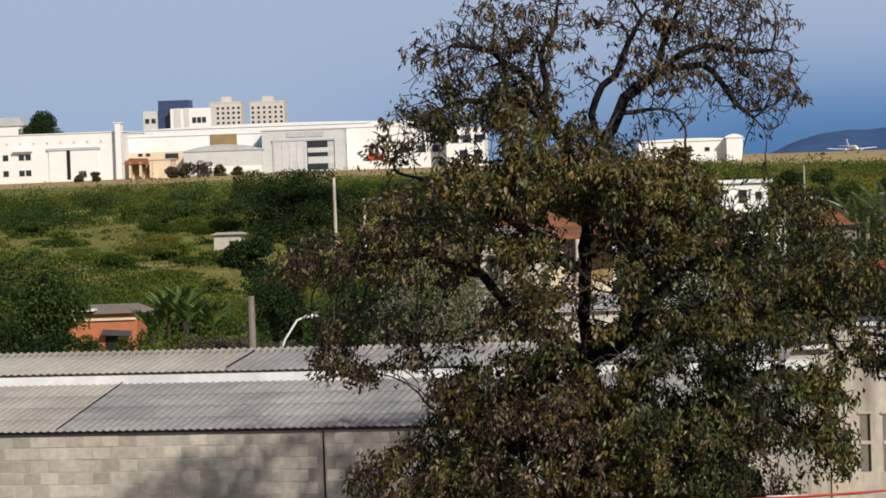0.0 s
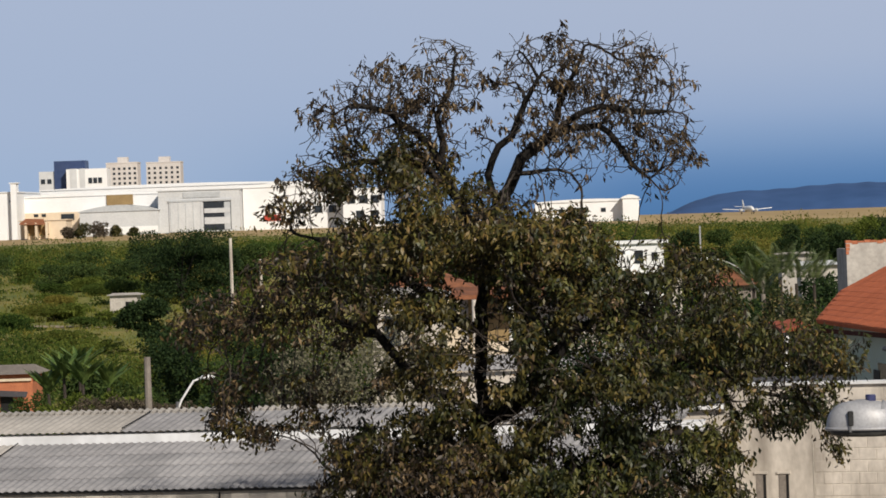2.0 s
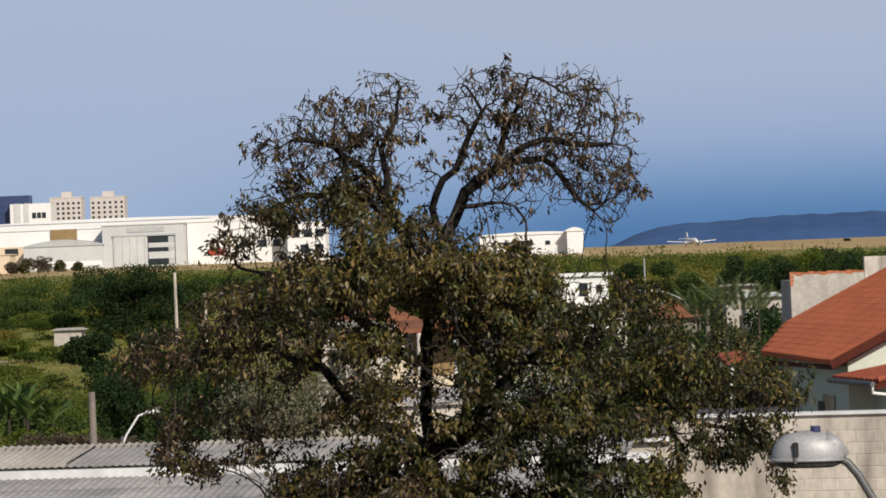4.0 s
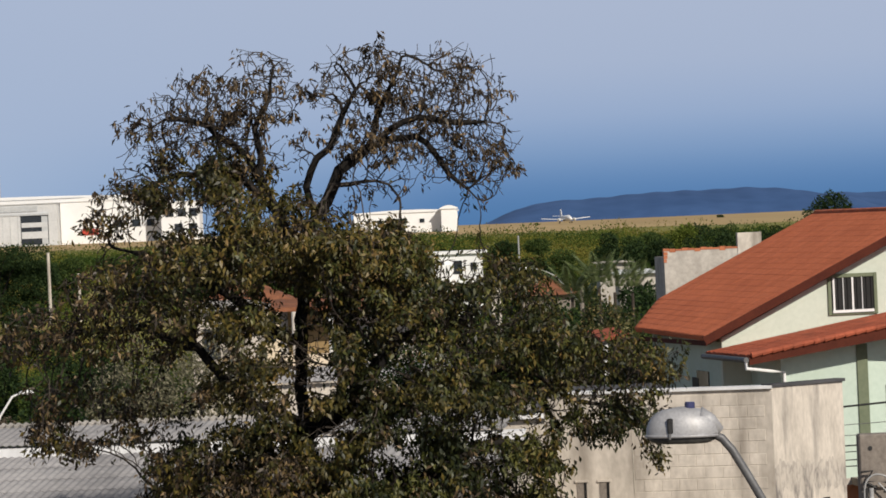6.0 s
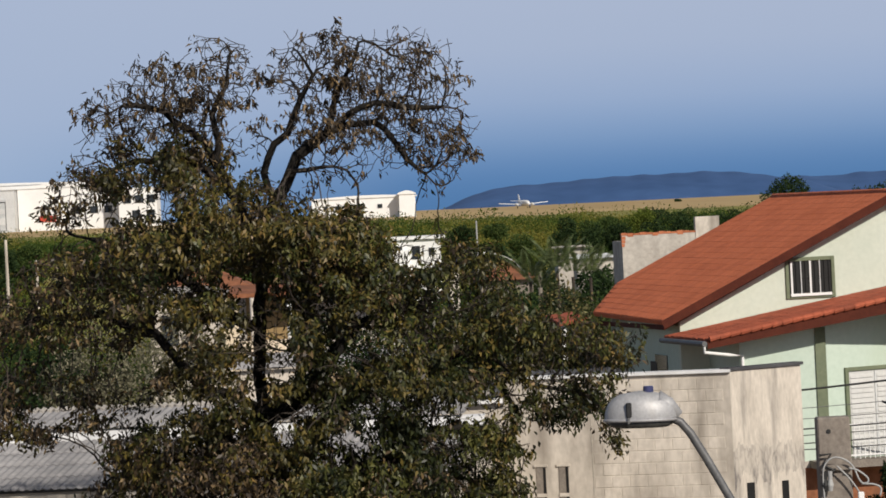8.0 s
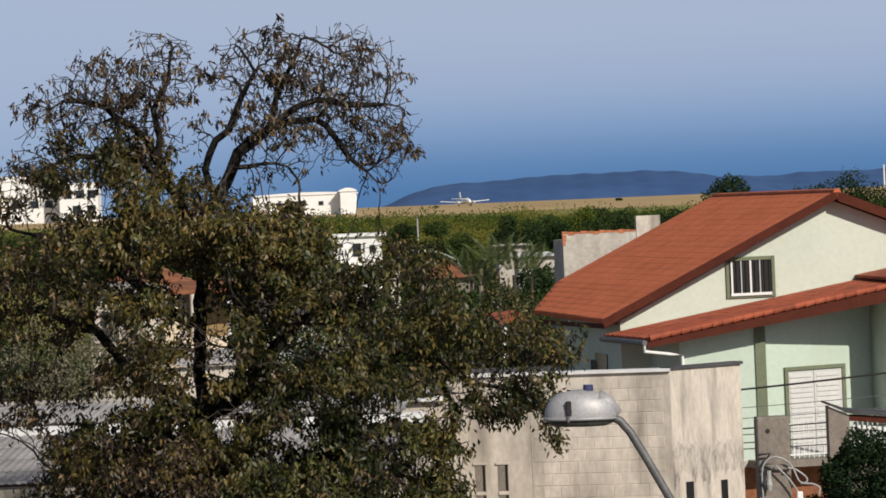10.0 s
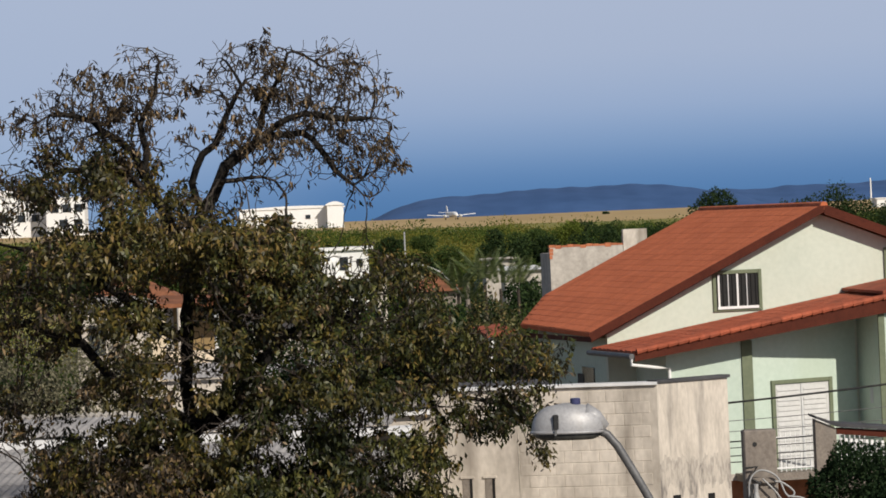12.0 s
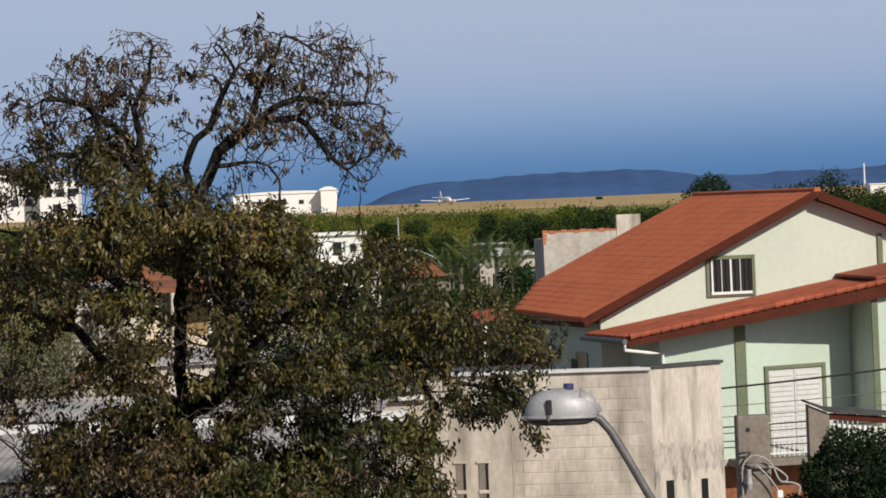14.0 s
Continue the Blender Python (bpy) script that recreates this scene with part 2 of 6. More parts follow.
M_LEAF_DRY = leafage("withered_leaf", [(0.0, (0.016, 0.012, 0.008)), (0.40, (0.041, 0.029, 0.018)), (0.72, (0.098, 0.066, 0.032)), (0.9, (0.161, 0.108, 0.049)), (1.0, (0.299, 0.209, 0.116))], 0.5, 0.12, gloss=0.35)
M_DRYBUSH = leafage("dry_thicket", [(0.0, (0.05, 0.040, 0.030)), (0.6, (0.11, 0.088, 0.062)), (1.0, (0.17, 0.14, 0.10))], 0.8, 0.15, gloss=0.1)
M_SHRUB = leafage("shrub_leaf", [(0.0, (0.020, 0.044, 0.014)), (0.35, (0.046, 0.083, 0.019)), (0.6, (0.110, 0.135, 0.028)), (0.8, (0.209, 0.187, 0.040)), (1.0, (0.286, 0.218, 0.060))], 0.8, 0.42, patch=0.03, gloss=0.05, vary=0.12)
M_DKTREE = leafage("dark_leaf", [(0.0, (0.014, 0.028, 0.011)), (0.6, (0.028, 0.050, 0.017)), (1.0, (0.050, 0.078, 0.023))], 0.75, 0.25, gloss=0.12)
M_OLIVELEAF = leafage("olive_leaf", [(0.0, (0.020, 0.028, 0.009)), (0.5, (0.055, 0.065, 0.019)), (0.8, (0.12, 0.105, 0.033)), (1.0, (0.22, 0.16, 0.07))], 0.5, 0.2)
M_MIDTREE = leafage("green_leaf", [(0.0, (0.028, 0.050, 0.014)), (0.6, (0.058, 0.094, 0.024)), (1.0, (0.096, 0.130, 0.034))], 0.7, 0.3, gloss=0.15)
M_GREYLEAF = leafage("grey_green_leaf", [(0.0, (0.10, 0.095, 0.055)), (0.6, (0.165, 0.155, 0.095)), (1.0, (0.25, 0.23, 0.15))], 0.7, 0.2)
M_PALM = leafage("palm_leaf", [(0.0, (0.045, 0.068, 0.025)), (1.0, (0.15, 0.18, 0.075))], 0.45, 0.2)

M_BANANA = leafage("banana_leaf", [(0.0, (0.06, 0.11, 0.028)), (1.0, (0.18, 0.25, 0.07))], 0.45, 0.3)
M_YELLOWBUSH = leafage("yellow_green_leaf", [(0.0, (0.075, 0.105, 0.018)), (0.6, (0.125, 0.165, 0.028)), (1.0, (0.20, 0.225, 0.05))], 0.7, 0.4, gloss=0.1)

M_GRASS = leafage("tall_grass", [(0.0, (0.083, 0.123, 0.023)), (0.25, (0.153, 0.179, 0.032)), (0.5, (0.224, 0.218, 0.044)), (0.8, (0.277, 0.241, 0.061)), (1.0, (0.295, 0.202, 0.079))], 0.8, 0.45, patch=0.022, gloss=0.05, vary=0.10)
M_BUSH = leafage("deep_green_leaf", [(0.0, (0.012, 0.024, 0.011)), (0.8, (0.022, 0.040, 0.017)), (1.0, (0.034, 0.056, 0.022))], 0.9, 0.1, gloss=0.05)
M_TILE_OLD = surface("old_clay_tile", (0.20, 0.075, 0.035), (0.32, 0.13, 0.065), 0.9, 1.1, 7, 0.3, stain=(0.12, 0.06, 0.035), stain_amount=0.6)
M_STAINED = surface("water_stained_render", (0.45, 0.405, 0.35), (0.63, 0.57, 0.495), 0.95, 1.1, 6, 0.4, stain=(0.17, 0.155, 0.145), stain_amount=0.55, stretch=(3.4, 3.4, 1.1), stain_from=0.50, band=(5.47, 0.26, 0.5))


# ---- building tools ----
def thing(name, label, category, at=(0, 0, 0), turn=0.0, group="", kind=""):
    """An empty at a thing's base."""
    ob = new(name)
    ob.empty_display_size = 0.2
    ob.matrix_world = pose(*at, 0, 0, turn)
    return tagged(ob, label, category, group, kind)


def mesh_ob(name, me, mat, parent=None, label="", loc=None):
    ob = new(name, me)
    if mat and not me.materials:
        me.materials.append(mat)
    if parent:
        ob.parent = parent
    if loc is not None:
        ob.matrix_basis = loc if isinstance(loc, Matrix) else Matrix.Translation(loc)
    if label:
        ob["label"] = label
    return ob


def part(name, bm, mat, parent=None, label="", smooth=False, loc=None):
    """Links a bmesh as one mesh object under a thing or under a part."""
    me = bpy.data.meshes.new(name)
    bmesh.ops.recalc_face_normals(bm, faces=bm.faces)
    bm.to_mesh(me)
    bm.free()
    if smooth:
        me.polygons.foreach_set("use_smooth", [True] * len(me.polygons))
    return mesh_ob(name, me, mat, parent, label, loc)


def box(x0, x1, y0, y1, z0, z1, bevel=0.0, bm=None):
    bm = bm or bmesh.new()
    made = bmesh.ops.create_cube(bm, size=1, matrix=Matrix.Translation(((x0 + x1) / 2, (y0 + y1) / 2, (z0 + z1) / 2)) @ Matrix.Diagonal((x1 - x0, y1 - y0, z1 - z0, 1)))
    if bevel:
        edges = {e for v in made["verts"] for e in v.link_edges}
        bmesh.ops.bevel(bm, geom=list(edges), offset=bevel, segments=1, affect="EDGES")
    return bm


def prism(points, way, bm=None):
    """A flat polygon of 3D points pushed along a vector."""
    bm = bm or bmesh.new()
    a = [bm.verts.new(p) for p in points]
    b = [bm.verts.new(Vector(p) + Vector(way)) for p in points]
    bm.faces.new(a)
    bm.faces.new(b[::-1])
    for i in range(len(a)):
        j = (i + 1) % len(a)
        bm.faces.new((a[j], a[i], b[i], b[j]))
    return bm


def tube(points, radii, sides=8, bm=None, cap=True):
    """A round bar through points, with a radius at each."""
    bm = bm or bmesh.new()
    pts = [Vector(p) for p in points]
    if not hasattr(radii, "__len__"):
        radii = [radii] * len(pts)
    rings, up = [], None
    for i, p in enumerate(pts):
        d = (pts[min(i + 1, len(pts) - 1)] - pts[max(i - 1, 0)]).normalized()
        if up is None:
            up = d.orthogonal().normalized()
        up = (up - d * up.dot(d)).normalized()
        side = d.cross(up)
        rings.append([bm.verts.new(p + (up * math.cos(a) + side * math.sin(a)) * radii[i]) for a in [2 * math.pi * k / sides for k in range(sides)]])
    for r, s in zip(rings, rings[1:]):
        for k in range(sides):
            bm.faces.new((r[k], r[(k + 1) % sides], s[(k + 1) % sides], s[k]))
    if cap:
        bm.faces.new(rings[0][::-1])
        bm.faces.new(rings[-1])
    return bm


def lathe(profile, sides=24, bm=None):
    """A turned body: (radius, height) pairs round z."""
    bm = bm or bmesh.new()
    rings = [[bm.verts.new((r * math.cos(2 * math.pi * k / sides), r * math.sin(2 * math.pi * k / sides), z)) for k in range(sides)] for r, z in profile]
    for r, s in zip(rings, rings[1:]):
        for k in range(sides):
            bm.faces.new((r[k], r[(k + 1) % sides], s[(k + 1) % sides], s[k]))
    bm.faces.new(rings[0][::-1])
    bm.faces.new(rings[-1])
    return bm


def quads_mesh(name, verts):
    """A mesh of loose four-sided leaves from an array (n, 4, 3)."""
    n = len(verts)
    me = bpy.data.meshes.new(name)
    me.vertices.add(n * 4)
    me.vertices.foreach_set("co", np.ascontiguousarray(verts, dtype=np.float32).ravel())
    me.loops.add(n * 4)
    me.loops.foreach_set("vertex_index", np.arange(n * 4, dtype=np.int32))
    me.polygons.add(n)
    me.polygons.foreach_set("loop_start", np.arange(0, n * 4, 4, dtype=np.int32))
    me.update()
    me.validate()
    return me


def leaf_quads(centres, way, length, width, rng, fold=0.25):
    """Pointed, slightly cupped leaves: each from its stalk along way, turned about it by chance."""
    n = len(centres)
    d = way / np.maximum(np.linalg.norm(way, axis=1, keepdims=True), 1e-6)
    r = rng.normal(size=(n, 3))
    s = np.cross(d, r)
    s /= np.maximum(np.linalg.norm(s, axis=1, keepdims=True), 1e-6)
    u = np.cross(s, d)
    L = (length * rng.uniform(0.65, 1.25, n))[:, None]
    W = (width * rng.uniform(0.7, 1.2, n))[:, None]
    tip = centres + d * L - u * L * fold * rng.uniform(-0.3, 1, (n, 1))
    mid = centres + d * L * 0.45
    return np.stack([centres, mid + s * W / 2 + u * W * 0.15, tip, mid - s * W / 2 + u * W * 0.15], axis=1)


def clump_points(rng, lobes, n):
    """Points in and near the skin of ellipsoid lobes (cx, cy, cz, rx, ry, rz)."""
    lobes = np.array(lobes, float)
    vol = np.prod(lobes[:, 3:], axis=1) ** 0.7
    pick = rng.choice(len(lobes), n, p=vol / vol.sum())
    d = rng.normal(size=(n, 3))
    d /= np.linalg.norm(d, axis=1, keepdims=True)
    rad = rng.uniform(0.25, 1.0, (n, 1)) ** 0.45
    lump = 1 + 0.16 * np.sin(d[:, :1] * 7 + pick[:, None]) * np.cos(d[:, 2:] * 6 + pick[:, None] * 2)
    return lobes[pick, :3] + d * rad * lump * lobes[pick, 3:], d


def far_tree(name, label, x, y, z, width, height, mat, seed, leaves=2200, leaf=0.3, trunk=0.4, category="tree"):
    """A tree or tall bush: trunk and limbs under a crown of lobes."""
    rng = np.random.default_rng(seed)
    t = thing(name, label, category, (x, y, z))
    bm = tube([(0, 0, -0.6), (0.05 * width, 0, height * 0.25), (0.0, 0.02 * width, height * 0.6)], [0.035 * height, 0.026 * height, 0.012 * height], 7)
    lobes = []
    for i in range(9):
        a = rng.uniform(0, 2 * math.pi)
        q = rng.uniform(0, 0.33) * width
        h = rng.uniform(trunk, 0.84) * height
        k = rng.uniform(0.15, 0.26)
        lobes.append((q * math.cos(a), q * math.sin(a), h, k * width, k * width, k * 0.62 * height))
        tube([(0.03 * width, 0, height * 0.22), (q * 0.5 * math.cos(a), q * 0.5 * math.sin(a), h * 0.75), (q * math.cos(a), q * math.sin(a), h)], [0.014 * height, 0.009 * height, 0.004 * height], 5, bm)
    part("trunk", bm, M_BARK, t)
    leaves, leaf = (int(leaves * 1.6), leaf * 0.75) if leaves < 20000 else (leaves, leaf)
    pts, d = clump_points(rng, lobes, leaves)
    way = d + rng.normal(size=d.shape) * 0.7 + np.array([0, 0, -0.3])
    mesh_ob("crown", quads_mesh("crown", leaf_quads(pts, way, leaf, leaf * 0.55, rng)), mat, t)
    return t


# ---- ground and distance ----
def ground_z(x, y):
    near = np.interp(y, [-400, 120, 200, 300, 500, 700, 850, 1000, 5000], [0, 0, 0.2, 1.6, 4.6, 6.7, 7.8, 8.5, 8.5])
    az = np.clip(x / np.maximum(y, 50.0), -0.4, 0.4)
    tilt = np.interp(az, [-0.2, -0.11, 0.0, 0.05, 0.16], [-0.4, 0.35, 0.0, -0.6, -1.0])
    lump = np.sin(x * 0.09) * np.cos(y * 0.05 + x * 0.03) + 0.6 * np.sin(x * 0.23 + 1.3) * np.sin(y * 0.19)
    return near + tilt * np.clip((y - 250) / 700, 0, 1) + 0.28 * lump * np.clip((y - 170) / 60, 0, 1) * np.clip((860 - y) / 100, 0, 1)


def build_ground():
    xs = np.concatenate([np.linspace(-4800, -420, 24), np.linspace(-400, 400, 161), np.linspace(420, 4800, 24)])
    ys = np.concatenate([np.linspace(-400, 90, 18), np.linspace(100, 900, 161), np.linspace(930, 4900, 60)])
    gx, gy = np.meshgrid(xs, ys)
    gz = ground_z(gx, gy)
    n, m = len(xs), len(ys)
    idx = np.arange(n * m).reshape(m, n)
    faces = np.stack([idx[:-1, :-1], idx[:-1, 1:], idx[1:, 1:], idx[1:, :-1]], axis=-1).reshape(-1, 4)
    me = bpy.data.meshes.new("ground")
    me.from_pydata(np.stack([gx, gy, gz], axis=-1).reshape(-1, 3).tolist(), [], faces.tolist())
    me.materials.append(M_GROUND)
    me.materials.append(M_FIELD)
    me.materials.append(M_YARD)
    cy = np.repeat((ys[:-1] + ys[1:]) / 2, n - 1)
    me.polygons.foreach_set("material_index", np.where(cy > 800, 1, np.where(cy < 130, 2, 0)).astype(np.int32))
    me.polygons.foreach_set("use_smooth", [True] * len(faces))
    tagged(mesh_ob("ground", me, None), "earth yards, overgrown green slope and dry grass airfield", "ground", kind="structure")


build_ground()


def hill_range(name, profile, y, label):
    """A far ridge: a curved body whose crest follows (x, height) pairs."""
    xs = np.linspace(profile[0][0], profile[-1][0], 160)
    top = np.interp(xs, [p[0] for p in profile], [p[1] for p in profile])
    top = top + 0.9 * np.sin(xs * 0.05) + 0.5 * np.sin(xs * 0.17 + 2)
    bm = bmesh.new()
    rows = []
    for k in range(9):
        q = k / 8
        rows.append([bm.verts.new((x, y + 380 * q - 190 + 12 * math.sin(x * 0.03 + k), 2 + (t - 2) * math.sin(math.pi * q) ** 0.8 if 0 < k < 8 else 2)) for x, t in zip(xs, top)])
    for a, b in zip(rows, rows[1:]):
        for i in range(len(xs) - 1):
            bm.faces.new((a[i], a[i + 1], b[i + 1], b[i]))
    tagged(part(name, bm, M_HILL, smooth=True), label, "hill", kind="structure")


hill_range("backdrop_hills", [(20, 4), (81, 9), (123, 25), (165, 32), (227, 35.5), (289, 37), (331, 39.5), (400, 38.5), (456, 36), (490, 30), (530, 22), (560, 8)], 4400, "long low wooded ridge, haze put into its blue colour")
hill_range("backdrop_hills_far", [(440, 8), (500, 24), (532, 29), (594, 28), (622, 30.5), (664, 29), (725, 31), (860, 36), (1100, 38), (1500, 20)], 4640, "second far ridge, haze put into its blue colour")


# ---- shrubs on the slope ----
def build_shrubs():
    rng = np.random.default_rng(5)
    pts, way = [], []
    for i in range(7500):
        y = 190 * (640 / 190) ** rng.uniform(0, 1)
        az = rng.uniform(-0.22, 0.17)
        x = az * y
        wild = math.sin(x * 0.13 + 1.2 * math.sin(y * 0.021)) * math.cos(y * 0.041 + x * 0.05) + 0.5 * math.sin(x * 0.31 + y * 0.09)
        wild += 0.55 if y > 420 or y < 255 else -0.55
        if wild < 0 and rng.uniform() < 0.86:
            continue
        s = rng.uniform(0.3, 1.0) ** 1.5 * (4.2 if wild > 0.6 else 2.4 if wild > 0 else 0.9)
        k = 120 if s > 1.6 else 60
        d = rng.normal(size=(k, 3))
        d /= np.linalg.norm(d, axis=1, keepdims=True)
        d[:, 2] = np.abs(d[:, 2])
        p = d * rng.uniform(0.5, 1.0, (k, 1)) * np.array([s * 1.3, s * 1.3, s])
        p += np.array([x, y, float(ground_z(np.float64(x), np.float64(y))) - 0.1])
        pts.append(p)
        way.append(d + rng.normal(size=(k, 3)) * 0.5)
    P, W = np.concatenate(pts), np.concatenate(way)
    size = 0.11 + P[:, 1] / 2400
    me = quads_mesh("hillside_shrubs", leaf_quads(P, W, size, size * 0.7, rng))
    tagged(mesh_ob("hillside_shrubs", me, M_SHRUB), "dense green shrubs and tall grass covering the slope", "shrubs", kind="stuff")


build_shrubs()


def build_grass():
    rng = np.random.default_rng(6)
    n = 80000
    y = 185 * (700 / 185) ** rng.uniform(0, 1, n)
    x = rng.uniform(-0.22, 0.17, n) * y
    P = np.stack([x, y, ground_z(x, y) - 0.05], axis=1)
    W = rng.normal(size=(n, 3)) * 0.45 + np.array([0, 0, 1.0])
    h = rng.uniform(0.2, 0.6, n) * (0.6 + y / 800)
    me = quads_mesh("tall_grass", leaf_quads(P, W, h, h * 0.20, rng))
    tagged(mesh_ob("tall_grass", me, M_GRASS), "tall green and yellowing grass on the slope", "grass", kind="stuff")


build_grass()


# ---- long shed ----
def sheet_mesh(name, width, length, rise, pitch=0.1327, amp=0.011):
    """One corrugated sheet: waves across, lying from y = 0 up to its length."""
    bm = bmesh.new()
    n = int(round(width / pitch)) * 6
    lower, upper = [], []
    for i in range(n + 1):
        x = width * i / n
        z = amp * math.cos(2 * math.pi * x / pitch)
        lower.append((bm.verts.new((x, 0, z)), bm.verts.new((x, length, z + rise))))
        upper.append((bm.verts.new((x, 0, z - 0.012)), bm.verts.new((x, length, z + rise - 0.012))))
    for i in range(n):
        bm.faces.new((lower[i][0], lower[i + 1][0], lower[i + 1][1], lower[i][1]))
        bm.faces.new((upper[i][0], upper[i][1], upper[i + 1][1], upper[i + 1][0]))
        bm.faces.new((lower[i][0], upper[i][0], upper[i + 1][0], lower[i + 1][0]))
    me = bpy.data.meshes.new(name)
    bmesh.ops.recalc_face_normals(bm, faces=bm.faces)
    bm.to_mesh(me)
    bm.free()
    me.polygons.foreach_set("use_smooth", [True] * len(me.polygons))
    return me


M_SHEET_PALE = surface("pale_fibre_cement", (0.305, 0.285, 0.26), (0.42, 0.39, 0.355), 0.9, 0.5, 6, 0.2, stain=(0.25, 0.24, 0.22), stain_amount=0.5, piece=0.07)
shed = thing("shed", "long low block-walled shed with stepped corrugated fibre cement roofs", "shed", (-7.60, 57.0, 0), -9.5)
SHED_L, SHED_R = -13.2, 8.8
part("wall_core", box(SHED_L, SHED_R, 0.010, 0.19, -0.3, 5.36), M_MORTAR, shed, "weathered block wall with faint mortar joints")
part("end_wall", box(SHED_R - 0.18, SHED_R, 0.19, 9.6, -0.3, 5.34), M_MORTAR, shed)
part("end_wall", box(SHED_L, SHED_L + 0.18, 0.19, 9.6, -0.3, 5.34), M_MORTAR, shed)
part("back_wall", box(SHED_L, SHED_R, 9.6, 9.78, -0.3, 5.4), M_MORTAR, shed)
part("seam", box(1.50, 1.525, -0.006, 0.03, -0.3, 5.34), M_DARK, shed, "dark vertical joint in the wall")
# eave shade painted as a near-black strip along the wall top
part("eave_board", box(SHED_L, SHED_R, -0.05, -0.01, 5.362, 5.40), M_DARK, shed, "near-black strip painting the shade under the eave")
part("flashing", prism([(SHED_L, 3.36, 5.87), (SHED_L, 3.40, 5.87), (SHED_L, 3.40, 6.075), (SHED_L, 3.52, 6.10), (SHED_L, 3.52, 6.115), (SHED_L, 3.36, 6.09)], (SHED_R - SHED_L, 0, 0)), M_FLASH, shed, "white painted strip between the two roofs")
part("ceiling_slab", box(SHED_L + 0.2, SHED_R - 0.2, 0.19, 9.5, 5.20, 5.30), M_MORTAR, shed)
me_low = sheet_mesh("sheet", 1.062, 0.95, 0.136)
me_low2 = me_low.copy()
me_up = sheet_mesh("sheet", 1.062, 1.90, 0.225)
me_up2 = me_up.copy()
me_low.materials.append(M_SHEET)
me_up.materials.append(M_SHEET)
me_low2.materials.append(M_SHEET_PALE)
me_up2.materials.append(M_SHEET_PALE)
for i in range(21):
    x = -13.54 + 1.062 * i
    for row in range(4):
        mesh_ob("roof_sheet", me_low2 if x < -3.0 else me_low, None, shed, loc=(x, -0.08 + row * 0.84, 5.42 + row * 0.133))
    x = -13.824 + 1.062 * i
    mesh_ob("roof_sheet", me_up2 if x < -1.2 else me_up, None, shed, loc=(x, 3.34, 6.148))
    mesh_ob("back_sheet", me_up, None, shed, loc=pose(x + 1.062, 7.05, 6.148, 0, 0, 180))
# dark lap joints where the sheeting changes
part("lap_joint", tube([(-2.92, -0.08, 5.445), (-2.92, 3.3, 5.985)], 0.011, 6), M_DARK, shed)
part("lap_joint", tube([(-1.08, 3.34, 6.20), (-1.08, 5.22, 6.40)], 0.013, 6), M_DARK, shed)
bm = bmesh.new()
for i in range(int((SHED_R - SHED_L) / 0.1327)):
    x = SHED_L + 0.07 + 0.1327 * i
    tube([(x, 5.02, 6.36), (x, 5.22, 6.40), (x, 5.42, 6.36)], 0.036, 6, bm)
tagged(part("ridge_cap", bm, M_SHEET_PALE, shed, "corrugated ridge capping"), kind="stuff")
blk = box(0, 0.29, 0, 0.03, 0, 0.185, 0.004)
me_block = bpy.data.meshes.new("block")
blk.to_mesh(me_block)
blk.free()
me_block.materials.append(M_BLOCK)
random.seed(4)
for row in range(8):
    z = 5.15 - row * 0.2
    for i in range(36):
        x = -6.4 + 0.3 * i + (0.15 if row % 2 else 0)
        if abs(x + 0.145 - 1.5) < 0.16 or x > 4.2:
            continue
        mesh_ob("block", me_block, None, shed, loc=(x, 0.009 * random.random(), z))

# ---- angular block building ----
annex = thing("block_building", "flat-roofed building of whitewashed concrete blocks, streaked and stained", "building")
A0, A1, A2 = Vector((2.02, 61.0, 0)), Vector((5.79, 60.0, 0)), Vector((7.09, 61.0, 0))
A3, A4 = Vector((6.4, 62.6, 0)), Vector((2.3, 63.2, 0))
ring = [A0, A1, A2, A3, A4]


def wall_between(name, a, b, z0, z1, thick, mat, parent, label=""):
    d = (b - a).normalized()
    inn = Vector((-d.y, d.x, 0)) * thick
    return part(name, prism([(a.x, a.y, z0), (b.x, b.y, z0), (b.x + inn.x, b.y + inn.y, z0), (a.x + inn.x, a.y + inn.y, z0)], (0, 0, z1 - z0)), mat, parent, label)


wall_between("wall_front", A0, A1, -0.3, 6.54, 0.16, M_STUCCO, annex, "faded block wall")
wall_between("wall_corner", A1, A2, -0.3, 6.56, 0.16, M_STAINED, annex, "rendered wall with dark water stains")
for a, b in ((A2, A3), (A3, A4), (A4, A0)):
    wall_between("wall_back", a, b, -0.3, 6.2, 0.16, M_STUCCO, annex)
part("roof_slab", prism([(p.x, p.y, 6.10) for p in [A0.lerp(A3, 0.02), A1.lerp(A3, 0.03), A2.lerp(A4, 0.03), A3.lerp(A1, 0.03), A4.lerp(A1, 0.02)]], (0, 0, 0.07)), M_FLASH, annex, "white painted roof slab")
wall_between("coping", A0 + Vector((-0.03, -0.06, 0)), A1 + Vector((0.0, -0.06, 0)), 6.543, 6.595, 0.3, M_FLASH, annex, "white coping along the roof edge")
wall_between("coping_dark", A1 + Vector((0.0, -0.04, 0)), A2 + Vector((0.05, -0.02, 0)), 6.563, 6.615, 0.25, M_SHEET_DARK, annex, "dark coping")
d_front, d_right = (A1 - A0).normalized(), (A2 - A1).normalized()


